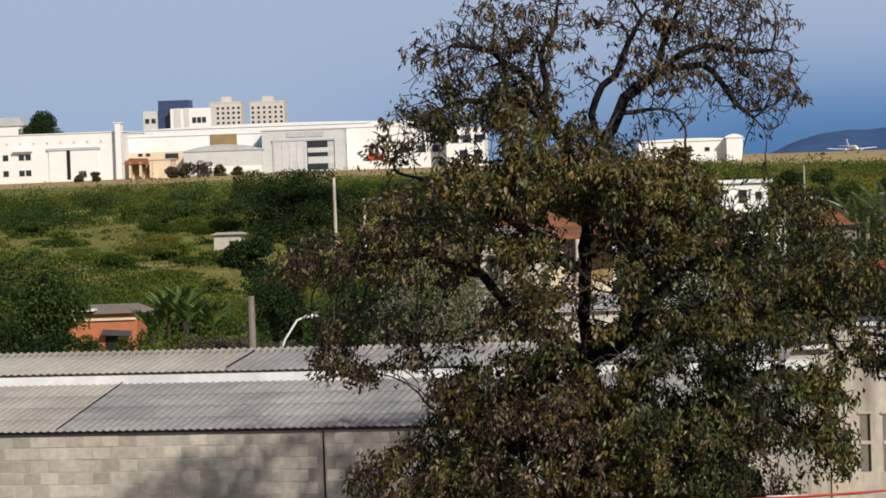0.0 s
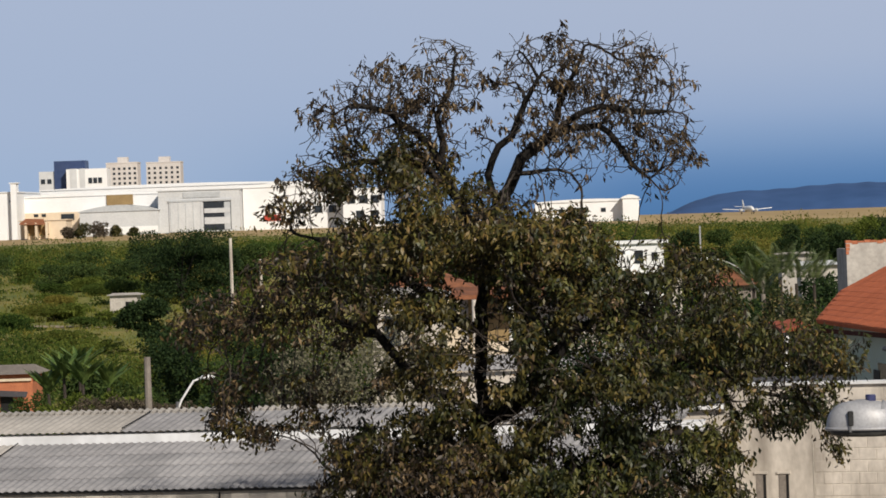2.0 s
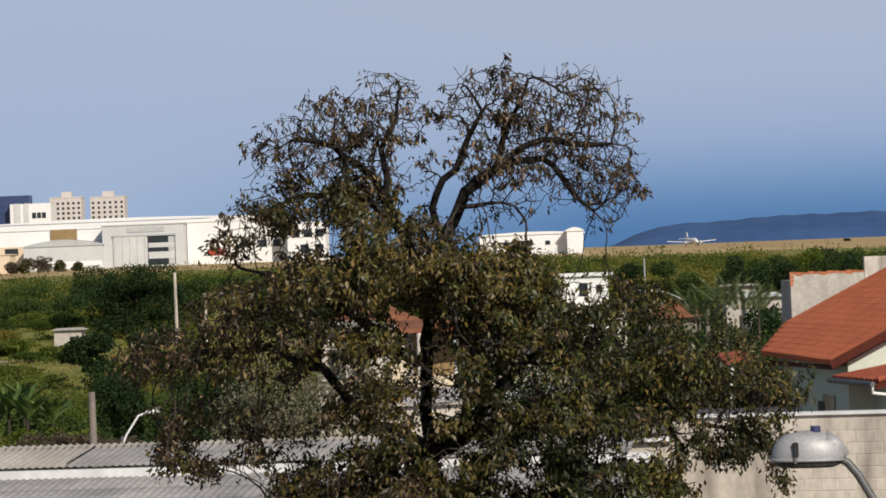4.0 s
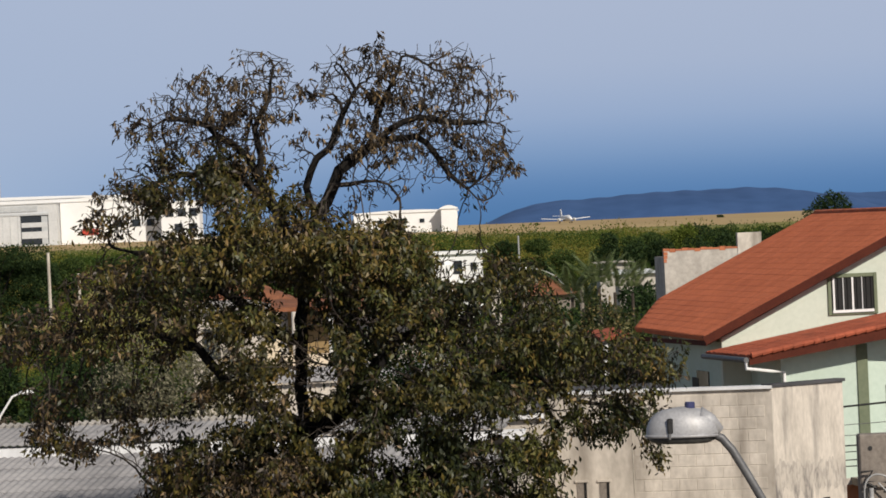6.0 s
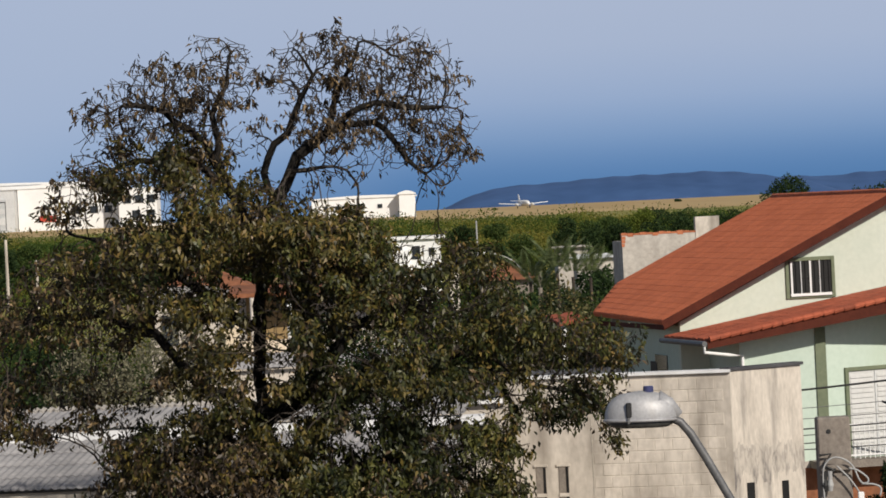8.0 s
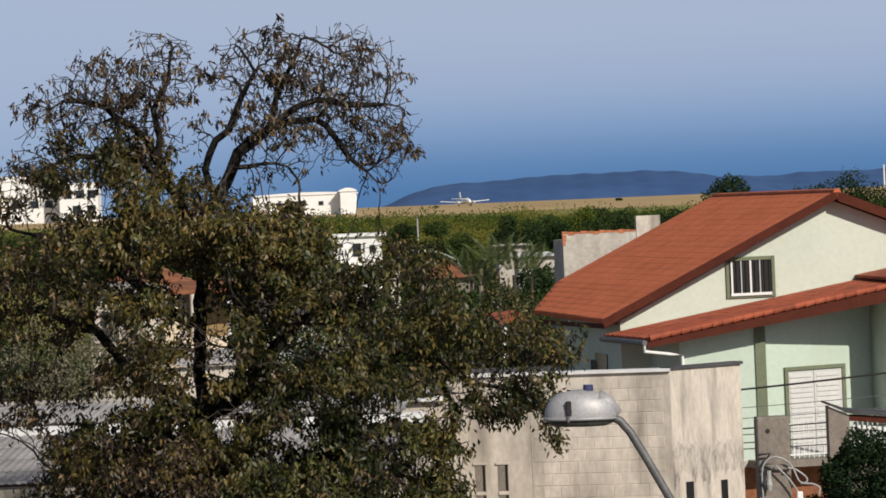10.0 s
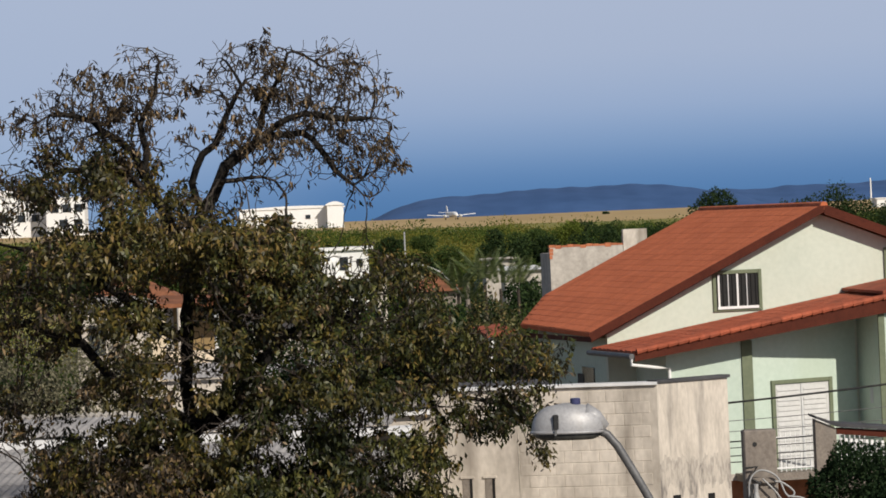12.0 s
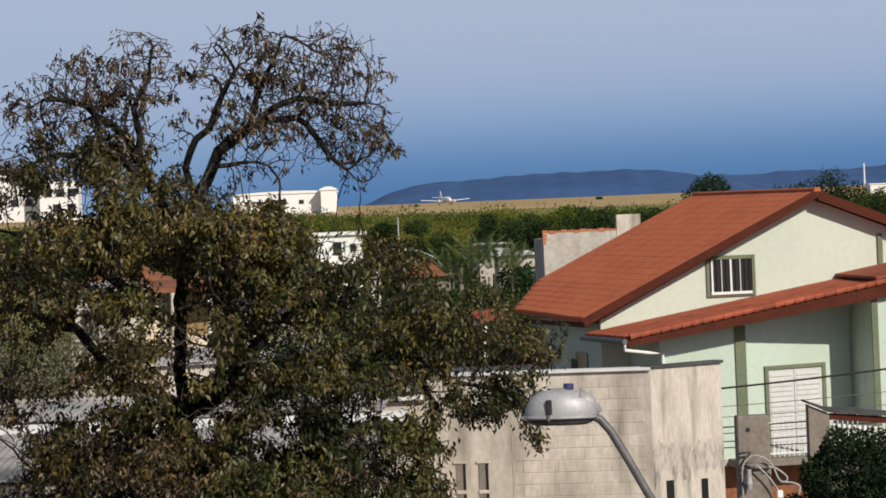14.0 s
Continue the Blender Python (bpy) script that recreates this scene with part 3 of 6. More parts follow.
def wall_piece(a, d, s0, s1, z0, z1, proud, mat, parent, name, label=""):
    out = Vector((d.y, -d.x, 0))
    p, q = a + d * s0 + out * proud, a + d * s1 + out * proud
    back = -out * (proud + 0.02)
    return part(name, prism([(p.x, p.y, z0), (q.x, q.y, z0), (q.x, q.y, z1), (p.x, p.y, z1)], back), mat, parent, label)


for s in (0.52, 0.91):
    wall_piece(A0, d_front, s, s + 0.17, 4.1, 5.06, 0.012, M_CONCRETE, annex, "window", "narrow window with frosted grey panes")
    # no recess here: the reveal's shade is painted as a near-black strip
    wall_piece(A0, d_front, s + 0.125, s + 0.165, 4.1, 5.05, 0.02, M_DARK, annex, "reveal", "near-black strip painting the reveal's shade")
    wall_piece(A0, d_front, s - 0.03, s + 0.20, 5.06, 5.10, 0.03, M_STUCCO, annex, "lintel")
    wall_piece(A0, d_front, s, s + 0.17, 4.55, 4.61, 0.025, M_STUCCO, annex, "crossbar")
for s, w in ((0.27, 0.17), (1.08, 0.15)):
    wall_piece(A1, d_right, s, s + w, 4.1, 4.68 - 0.04 * s, 0.012, M_DARK, annex, "vent_slot", "dark narrow vent")
wall_piece(A0, d_front, 1.50, 1.512, 4.0, 6.45, 0.008, M_MORTAR, annex, "joint")
me_b2 = me_block.copy()
me_b2.materials.clear()
me_b2.materials.append(M_STUCCO)
out_front = Vector((d_front.y, -d_front.x, 0))
turn_front = math.degrees(math.atan2(d_front.y, d_front.x))
for row in range(13):
    for i in range(8):
        s = 1.53 + 0.3 * i + (0.15 if row % 2 else 0)
        if s + 0.29 > 3.9:
            continue
        p = A0 + d_front * s + out_front * (0.004 + 0.004 * random.random())
        mesh_ob("block", me_b2, None, annex, loc=pose(p.x, p.y, 6.28 - row * 0.2, 0, 0, turn_front))

# ---- dark-roofed outbuilding behind ----
low = thing("outbuilding", "low outbuilding with a dark corrugated sheet roof", "building", (0.2, 66.6, 0), -4)
part("wall", box(0, 4.4, 0.2, 0.36, -0.3, 5.95), M_STUCCO, low)
part("wall", box(0, 0.16, 0.36, 2.4, -0.3, 5.95), M_STUCCO, low)
part("wall", box(4.24, 4.4, 0.36, 2.4, -0.3, 5.95), M_STUCCO, low)
part("beam", box(-0.1, 4.5, 0.05, 0.19, 5.86, 5.96), M_FLASH, low, "pale edge beam")
me_dk = sheet_mesh("sheet", 1.062, 2.6, 0.30)
me_dk.materials.append(M_SHEET_DARK)
for i in range(4):
    mesh_ob("roof_sheet", me_dk, None, low, loc=(0.1 + 1.062 * i, 0, 6.01))


# ---- green gabled house ----
house = thing("house", "pale green gabled house with orange clay tile roofs and brown fascias", "house", (7.663, 92.0, 0), 9)
gable = [(0, 0, -0.3), (9.2, 0, -0.3), (9.2, 0, 7.78), (5.78, 0, 9.14), (0, 0, 6.30)]
part("gable_wall", prism(gable, (0, 0.2, 0)), M_GABLE, house, "pale cream-green painted gable wall")
part("corner_trim", box(7.47, 7.60, -0.06, 0, 6.6, 8.2), M_OLIVE, house, "moss green corner trim")
part("side_wall", box(0, 0.2, 0.2, 7.6, -0.3, 6.2), M_MINT, house)
part("side_wall", box(9.0, 9.2, 0.2, 7.6, -0.3, 7.8), M_MINT, house)
part("back_wall", prism([(x, 7.8, z) for x, _, z in gable], (0, 0.2, 0)), M_MINT, house)


def tile_mesh(name, width, length, arch=0.022):
    """One barrel tile, its crown up, lying along +y."""
    bm = bmesh.new()
    a, b = [], []
    for i in range(7):
        q = math.pi * i / 6
        x, z = width / 2 - width / 2 * math.cos(q), arch * math.sin(q)
        a.append(bm.verts.new((x, 0, z + 0.004)))
        b.append(bm.verts.new((0.06 * width + x * 0.88, length, z)))
    for i in range(6):
        bm.faces.new((a[i], a[i + 1], b[i + 1], b[i]))
    bm.faces.new(a)
    me = bpy.data.meshes.new(name)
    bmesh.ops.recalc_face_normals(bm, faces=bm.faces)
    bm.to_mesh(me)
    bm.free()
    me.materials.append(M_TILE)
    return me


def roof_plane(parent, e0, e1, r0, r1, thick, label, tile_w=0.15, tile_l=0.30, single=0, slab="roof", mat=None, arch=0.022):
    """A tiled slope over the eave e0-e1 and the top edge r0-r1: boards, and tiles in courses laid up the slope."""
    e0, e1, r0, r1 = Vector(e0), Vector(e1), Vector(r0), Vector(r1)
    nrm = (e1 - e0).cross(r0 - e0).normalized()
    if nrm.z < 0:
        nrm = -nrm
    mat = mat or M_TILE
    slab_ob = part(slab, prism([e0, e1, r1, r0], -nrm * thick), mat, parent, label)
    me = tile_mesh("tile", tile_w * 1.04, tile_l * 1.15, arch)
    me.materials.clear()
    me.materials.append(mat)
    up0 = (r0 - e0).length
    rows = int(up0 / tile_l)
    vs, fs, count = [], [], 0
    src_v = np.array([v.co[:] for v in me.vertices])
    src_f = [tuple(p.vertices) for p in me.polygons]
    for r in range(rows):
        q = r / rows
        a, b = e0.lerp(r0, q), e1.lerp(r1, q)
        cols = int((b - a).length / tile_w)
        along = (b - a).normalized()
        up = nrm.cross(along).normalized()
        if up.z < 0:
            up = -up
        side = up.cross(nrm).normalized()
        for c in range(cols):
            p = a.lerp(b, (c + 0.5) / cols) - side * tile_w / 2 + nrm * (0.004 + 0.003 * random.random()) + up * 0.05 * random.random()
            mt = Matrix((side, up, nrm)).transposed().to_4x4()
            mt.translation = p
            if count < single:
                mesh_ob("tile", me, None, slab_ob, loc=mt)
                count += 1
            else:
                base = len(vs)
                m3 = np.array(mt)
                vs.extend((src_v @ m3[:3, :3].T + m3[:3, 3]).tolist())
                fs.extend([tuple(base + k for k in f) for f in src_f])
    if vs:
        mj = bpy.data.meshes.new("tiles")
        mj.from_pydata(vs, [], fs)
        mj.materials.append(mat)
        tagged(mesh_ob("tile_field", mj, None, slab_ob), kind="stuff")
    return slab_ob


APEX = 5.78
# the lower corner of the long slope is cut back at the far end
roof_plane(house, (-0.56, -0.40, 6.37), (-0.46, 8.2, 6.4176), (0.96, -0.40, 7.0929), (0.96, 11.4, 7.0929), 0.12, "orange barrel tile roof slope", tile_l=0.27, arch=0.012)
roof_plane(house, (0.96, -0.40, 7.0929), (0.96, 11.4, 7.0929), (APEX, -0.40, 9.385), (APEX, 11.6, 9.385), 0.12, "orange barrel tile roof slope", arch=0.012)
roof_plane(house, (10.2, -0.40, 7.62), (10.2, 8.2, 7.62), (APEX, -0.40, 9.35), (APEX, 11.6, 9.34), 0.12, "orange barrel tile roof slope", arch=0.012)
for i in range(29):
    part("ridge_tile", tube([(APEX, -0.45 + 0.41 * i, 9.355), (APEX, -0.01 + 0.41 * i, 9.37)], [0.105, 0.09], 8), M_TILE, house)
part("fascia", prism([(-0.60, -0.45, 6.36), (APEX, -0.45, 9.41), (APEX, -0.45, 9.19), (-0.50, -0.45, 6.17)], (0, 0.045, 0)), M_FASCIA, house, "dark brown fascia board")
part("fascia", prism([(10.2, -0.45, 7.66), (APEX + 0.005, -0.45, 9.39), (APEX + 0.005, -0.45, 9.13), (10.2, -0.45, 7.40)], (0, 0.045, 0)), M_FASCIA, house, "dark brown fascia board")
part("soffit", prism([(-0.45, -0.39, 6.16), (APEX, -0.39, 9.18), (APEX, -0.02, 9.18), (-0.45, -0.02, 6.16)], (0, 0, 0.03)), M_FASCIA, house)
part("eave_board", prism([(-0.52, -0.44, 6.14), (-0.42, 8.2, 6.06), (-0.42, 8.2, 6.18), (-0.52, -0.44, 6.27)], (0.03, 0, 0)), M_FASCIA, house)
part("small_roof", prism([(-1.75, 6.7, 6.14), (-0.95, 6.7, 6.22), (-0.75, 9.4, 6.34), (-1.55, 9.4, 6.26)], (0, 0, 0.1)), M_TILE_RED, house, "small tiled side roof")
part("post", box(-1.62, -1.50, 6.9, 7.02, -0.3, 6.15), M_WHITE, house, "white porch post")
part("side_window", box(-0.03, 0.0, 1.5, 2.8, 4.3, 5.4), M_GLASS, house)


def gable_window():
    w = part("window", box(2.91, 4.08, -0.012, 0.0, 6.80, 7.72), M_DARK, house, "dark window behind white bars")
    for x0, x1, z0, z1 in ((2.84, 2.93, 6.74, 7.80), (4.06, 4.15, 6.74, 7.80), (2.93, 4.06, 7.70, 7.80), (2.93, 4.06, 6.74, 6.82)):
        part("frame", box(x0, x1, -0.05, 0.0, z0, z1, 0.008), M_OLIVE, w, "moss green frame")
    part("sill", box(2.95, 4.04, -0.09, -0.05, 6.80, 6.87), M_WHITE, w)
    for i in range(9):
        x = 3.0 + i * 0.125
        half, mat = (0.024, M_WHITE) if i in (0, 4) else (0.012, M_GREYPANEL) if i in (2, 6) else (0.012, M_DARK)
        part("bar", box(x - half, x + half, -0.04, -0.014, 6.84, 7.70), mat, w)
    part("bar", box(2.95, 4.05, -0.03, -0.013, 7.25, 7.28), M_DARK, w)


gable_window()
# lower wing under the mono-pitch roof
part("wing_wall", prism([(0.74, -3.0, -0.3), (2.82, -3.0, -0.3), (2.82, -3.0, 6.36), (0.74, -3.0, 6.02)], (0, 0.2, 0)), M_MINT, house, "pale green wall under the lower roof")
# beyond the pilaster the balcony wall falls back at an angle
ASKEW = Matrix.Translation((2.82, -3.0, 0)) @ Matrix.Rotation(radians(19), 4, "Z") @ Matrix.Diagonal((1.11, 1, 1, 1)) @ Matrix.Translation((-2.82, 3.0, 0))
part("balcony_wall", prism([(2.82, -3.0, -0.3), (5.84, -3.0, -0.3), (5.84, -3.0, 6.86), (2.82, -3.0, 6.36)], (0, 0.2, 0)), M_MINT, house, "pale green balcony wall", loc=ASKEW)
part("wing_side", box(0.74, 0.94, -2.8, 0, -0.3, 5.95), M_MINT, house)
part("bay_side", box(6.08, 6.28, -3.4, -1.8, -0.3, 6.76), M_MINT, house, "pale green return wall")
part("bay_wall", box(6.08, 9.2, -3.6, -3.4, -0.3, 6.78), M_MINT, house)
part("corner_trim", box(6.06, 6.22, -3.66, -3.6, -0.3, 6.76), M_OLIVE, house, "moss green corner trim")
part("wall_vent", box(6.065, 6.08, -2.95, -2.75, 4.35, 4.75), M_GREYROOF, house, "small grey vent")
part("pilaster", box(2.68, 2.95, -3.05, -3.0, -0.3, 6.1), M_OLIVE, house, "moss green pilaster")
part("string_course", box(0.74, 2.4, -3.06, -3.0, 2.62, 2.78), M_ROUGH, house)
part("brick_base", box(-0.4, 5.72, -3.03, -3.0, 1.2, 2.62), M_TILE_OLD, house, "bare orange brick below the balcony")
LOW_SLOPE = 0.162
roof_plane(house, (-0.25, -3.75, 5.96), (-0.44, -0.02, 5.96), (9.4, -3.75, 5.96 + 9.65 * LOW_SLOPE), (9.4, -0.02, 5.96 + 9.84 * LOW_SLOPE), 0.10, "red-brown barrel tile lower roof", single=290, mat=M_TILE_RED)
part("rake_board", prism([(-0.25, -3.79, 5.93), (9.4, -3.79, 5.90 + 9.65 * LOW_SLOPE), (9.4, -3.79, 5.74 + 9.65 * 0.137), (-0.25, -3.79, 5.74)], (0, 0.045, 0)), M_FASCIA, house, "dark brown fascia along the lower roof")
for i in range(36):
    x = -0.2 + 0.265 * i
    part("verge_tile", tube([(x, -3.80, 5.975 + (x + 0.25) * LOW_SLOPE), (x + 0.29, -3.80, 5.985 + (x + 0.54) * LOW_SLOPE)], [0.080, 0.062], 8), M_TILE_RED, house)
part("upper_course", prism([(6.2, -3.70, 7.10), (9.4, -3.70, 7.62), (9.4, -0.02, 7.64), (6.3, -0.02, 7.13)], (0, 0, 0.07)), M_TILE_RED, house, "raised course of lapped roof tiles")
part("gutter", tube([(-0.33, -3.80, 5.87), (-0.50, 0.0, 5.87)], 0.07, 8), M_GALV, house, "grey gutter")
part("downpipe", tube([(-0.33, -3.75, 5.86), (-0.33, -3.75, 5.66), (0.4, -3.4, 5.55), (0.80, -3.08, 5.5), (0.80, -3.08, 2.0)], 0.04, 8), M_WHITE, house, "white downpipe")
part("side_door", box(-0.04, 0.0, 2.6, 3.3, 3.0, 5.2), M_DARK, house)


def balcony_door():
    d = part("balcony_door", box(3.53, 5.02, -3.03, -3.0, 2.80, 4.93), M_DOOR, house, "white louvred double door", loc=ASKEW)
    for x0, x1, z0, z1 in ((3.43, 3.53, 2.8, 5.04), (5.02, 5.12, 2.8, 5.04), (3.53, 5.02, 4.94, 5.04)):
        part("frame", box(x0, x1, -3.07, -3.0, z0, z1, 0.008), M_OLIVE, d, "moss green frame")
    part("stile", box(4.24, 4.28, -3.055, -3.03, 2.82, 4.92), M_GREYPANEL, d)
    for leaf_x in (3.58, 4.31):
        for i in range(15):
            z = 3.0 + i * 0.126
            part("slat", prism([(leaf_x, -3.032, z + 0.10), (leaf_x, -3.052, z), (leaf_x, -3.04, z)], (0.62, 0, 0)), M_DOOR, d)


balcony_door()
rail = thing("balcony_railing", "thin white iron balcony railing with pointed uprights", "railing", (7.663, 92.0, 0), 9)
for z in (2.9, 3.66):
    part("rail", box(2.96, 5.6, -3.72, -3.69, z, z + 0.03), M_WHITE, rail)
for i in range(21):
    x = 3.0 + i * 0.128
    part("baluster", tube([(x, -3.705, 2.82), (x, -3.705, 3.72), (x, -3.705, 3.86)], [0.011, 0.011, 0.002], 5), M_WHITE, rail)
part("balcony_slab", box(2.4, 5.72, -3.85, -3.0, 2.62, 2.80), M_CONCRETE, house, "balcony floor slab")

# unfinished wall behind the roof
stub = thing("unfinished_wall", "rough plastered upper wall topped with bare bricks", "wall", (7.09, 108, 0), 6)
part("wall", box(0.30, 3.25, 0, 0.2, -0.3, 8.42), M_ROUGH, stub)
part("return_wall", prism([(0.30, 0.2, -0.3), (0.30, 1.7, -0.3), (0.50, 1.7, -0.3), (0.5, 0.2, -0.3)], (0, 0, 8.55)), M_ROUGH, stub, "shaded return wall")
part("pier", box(2.55, 3.28, -0.03, 0.2, 8.0, 8.88), M_STUCCO, stub, "grey pier")
random.seed(9)
for i in range(3):
    part("brick", box(0.285, 0.36 + 0.10 * random.random(), -0.012, 0.05, 8.30 - 0.11 * i, 8.395 - 0.11 * i), M_BRICK, stub)
for i in range(12):
    part("brick", box(0.28 + 0.19 * i, 0.46 + 0.19 * i, -0.012, 0.19, 8.38 if i % 4 == 1 else 8.42, 8.50 - 0.014 * (i % 3)), M_BRICK, stub)


# ---- the big tree ----
UPPER = [(-0.49, 48.00, 11.37, 0.89, 1.10, 0.59), (0.39, 48.30, 11.17, 0.89, 1.20, 0.73), (0.91, 48.20, 10.44, 0.45, 1.00, 0.79), (-0.51, 47.70, 10.63, 0.71, 1.00, 0.45), (0.31, 48.00, 10.45, 0.53, 0.80, 0.45), (-1.89, 48.20, 11.40, 0.45, 0.90, 0.60), (-2.59, 47.70, 11.03, 0.82, 1.10, 0.63), (-3.26, 48.00, 10.84, 0.64, 1.00, 0.49), (-2.34, 48.30, 10.48, 0.68, 1.00, 0.34), (-1.48, 48.10, 10.56, 0.17, 0.50, 0.26), (-0.46, 48.00, 10.07, 0.45, 0.70, 0.20)]
MIDDLE = [(-3.55, 48.00, 10.06, 0.64, 1.38, 0.38), (-4.10, 48.20, 9.70, 0.38, 1.12, 0.38), (-2.76, 47.40, 9.88, 0.82, 1.62, 0.45), (-1.65, 47.20, 9.47, 1.18, 2.00, 0.55), (-0.86, 47.60, 9.07, 1.04, 2.00, 0.60), (-2.63, 47.20, 9.06, 1.11, 1.88, 0.52), (-3.88, 47.80, 8.79, 0.97, 1.88, 0.52), (-4.97, 48.00, 8.30, 0.83, 1.50, 0.41), (0.09, 47.70, 8.59, 1.12, 2.00, 0.56), (1.15, 48.30, 8.62, 0.68, 1.50, 0.45), (-0.51, 47.00, 8.33, 1.10, 1.50, 0.37), (-2.79, 47.00, 8.48, 1.03, 1.50, 0.33), (1.20, 48.00, 7.95, 0.98, 1.75, 0.45), (2.39, 48.00, 7.68, 0.83, 1.38, 0.41), (-3.59, 47.70, 8.19, 0.90, 1.50, 0.31), (-1.91, 46.70, 7.87, 0.80, 1.38, 0.44), (-1.10, 46.60, 7.77, 0.66, 1.25, 0.51), (-5.43, 48.00, 8.16, 0.45, 1.00, 0.30), (0.37, 47.20, 7.92, 0.96, 1.50, 0.41), (2.98, 48.00, 7.51, 0.53, 1.12, 0.38)]
LOWER = [(-1.93, 46.60, 7.21, 0.58, 1.25, 0.36), (-4.84, 48.00, 7.54, 0.56, 1.12, 0.23), (-4.95, 48.10, 7.01, 0.45, 1.00, 0.34), (-3.63, 47.60, 6.80, 0.63, 1.25, 0.31), (-2.59, 46.80, 7.52, 0.37, 1.00, 0.18), (-3.32, 47.40, 6.55, 0.45, 1.25, 0.37), (-2.27, 47.00, 6.32, 1.10, 2.00, 0.74), (-0.99, 46.80, 6.88, 0.88, 1.62, 0.44), (-0.66, 47.00, 5.97, 1.32, 2.12, 0.66), (0.34, 47.40, 7.25, 1.11, 1.88, 0.52), (0.53, 47.40, 6.20, 0.85, 1.88, 0.74), (1.55, 47.70, 6.49, 0.45, 1.25, 0.56), (2.66, 48.00, 6.92, 0.56, 1.12, 0.38), (3.02, 48.00, 6.39, 0.19, 0.62, 0.26), (-3.50, 47.50, 5.87, 0.52, 1.38, 0.45), (1.49, 47.70, 5.63, 0.45, 1.25, 0.45), (-1.80, 47.40, 5.38, 3.12, 2.25, 0.74), (-3.90, 47.70, 7.35, 0.60, 1.00, 0.28), (-4.45, 47.9, 6.75, 0.45, 0.9, 0.25), (1.95, 47.9, 7.25, 0.55, 1.00, 0.30), (2.20, 47.9, 6.75, 0.45, 0.80, 0.25), (2.95, 47.9, 6.75, 0.35, 0.7, 0.25)]

# openings in the crown: x, z and half sizes
GAPS = [
    (-4.1, 6.45, 0.38, 0.48), (-3.55, 6.81, 0.26, 0.10), (-2.97, 6.60, 0.15, 0.09), (-2.68, 6.80, 0.14, 0.11), (-1.95, 6.72, 0.12, 0.10), (-2.3, 7.10, 0.14, 0.13),
    (-1.30, 6.66, 0.19, 0.18), (-0.97, 6.93, 0.22, 0.11), (-0.56, 6.62, 0.28, 0.15), (0.71, 6.76, 0.24, 0.11), (0.78, 6.45, 0.25, 0.15), (1.04, 6.79, 0.12, 0.14),
    (1.75, 7.05, 0.14, 0.20), (1.52, 6.69, 0.10, 0.15), (1.88, 6.5, 0.20, 0.24), (2.2, 7.28, 0.22, 0.09), (-0.21, 8.20, 0.10, 0.09), (0.94, 7.56, 0.16, 0.07),
    (-3.28, 8.23, 0.14, 0.18), (-2.79, 8.33, 0.17, 0.10), (-2.50, 7.70, 0.20, 0.09), (-1.82, 7.58, 0.14, 0.14), (-1.33, 8.00, 0.20, 0.34), (-1.27, 7.60, 0.22, 0.24),
    (-2.41, 8.66, 0.32, 0.09), (-3.7, 7.36, 0.32, 0.11), (-4.0, 7.72, 0.20, 0.12), (-3.55, 8.48, 0.22, 0.06), (0.56, 8.94, 0.42, 0.22), (-0.17, 8.17, 0.10, 0.08),
    (-1.22, 10.30, 0.26, 0.31), (-3.28, 9.72, 0.44, 0.13), (0.0, 10.22, 0.46, 0.19), (-4.6, 7.25, 0.25, 0.09), (2.75, 6.6, 0.16, 0.10),
    (-1.58, 7.55, 0.13, 0.75), (-1.25, 7.03, 0.38, 0.15), (-2.92, 7.95, 0.11, 0.42), (-3.9, 9.95, 0.3, 0.12), (-2.75, 9.75, 0.15, 0.25),
]


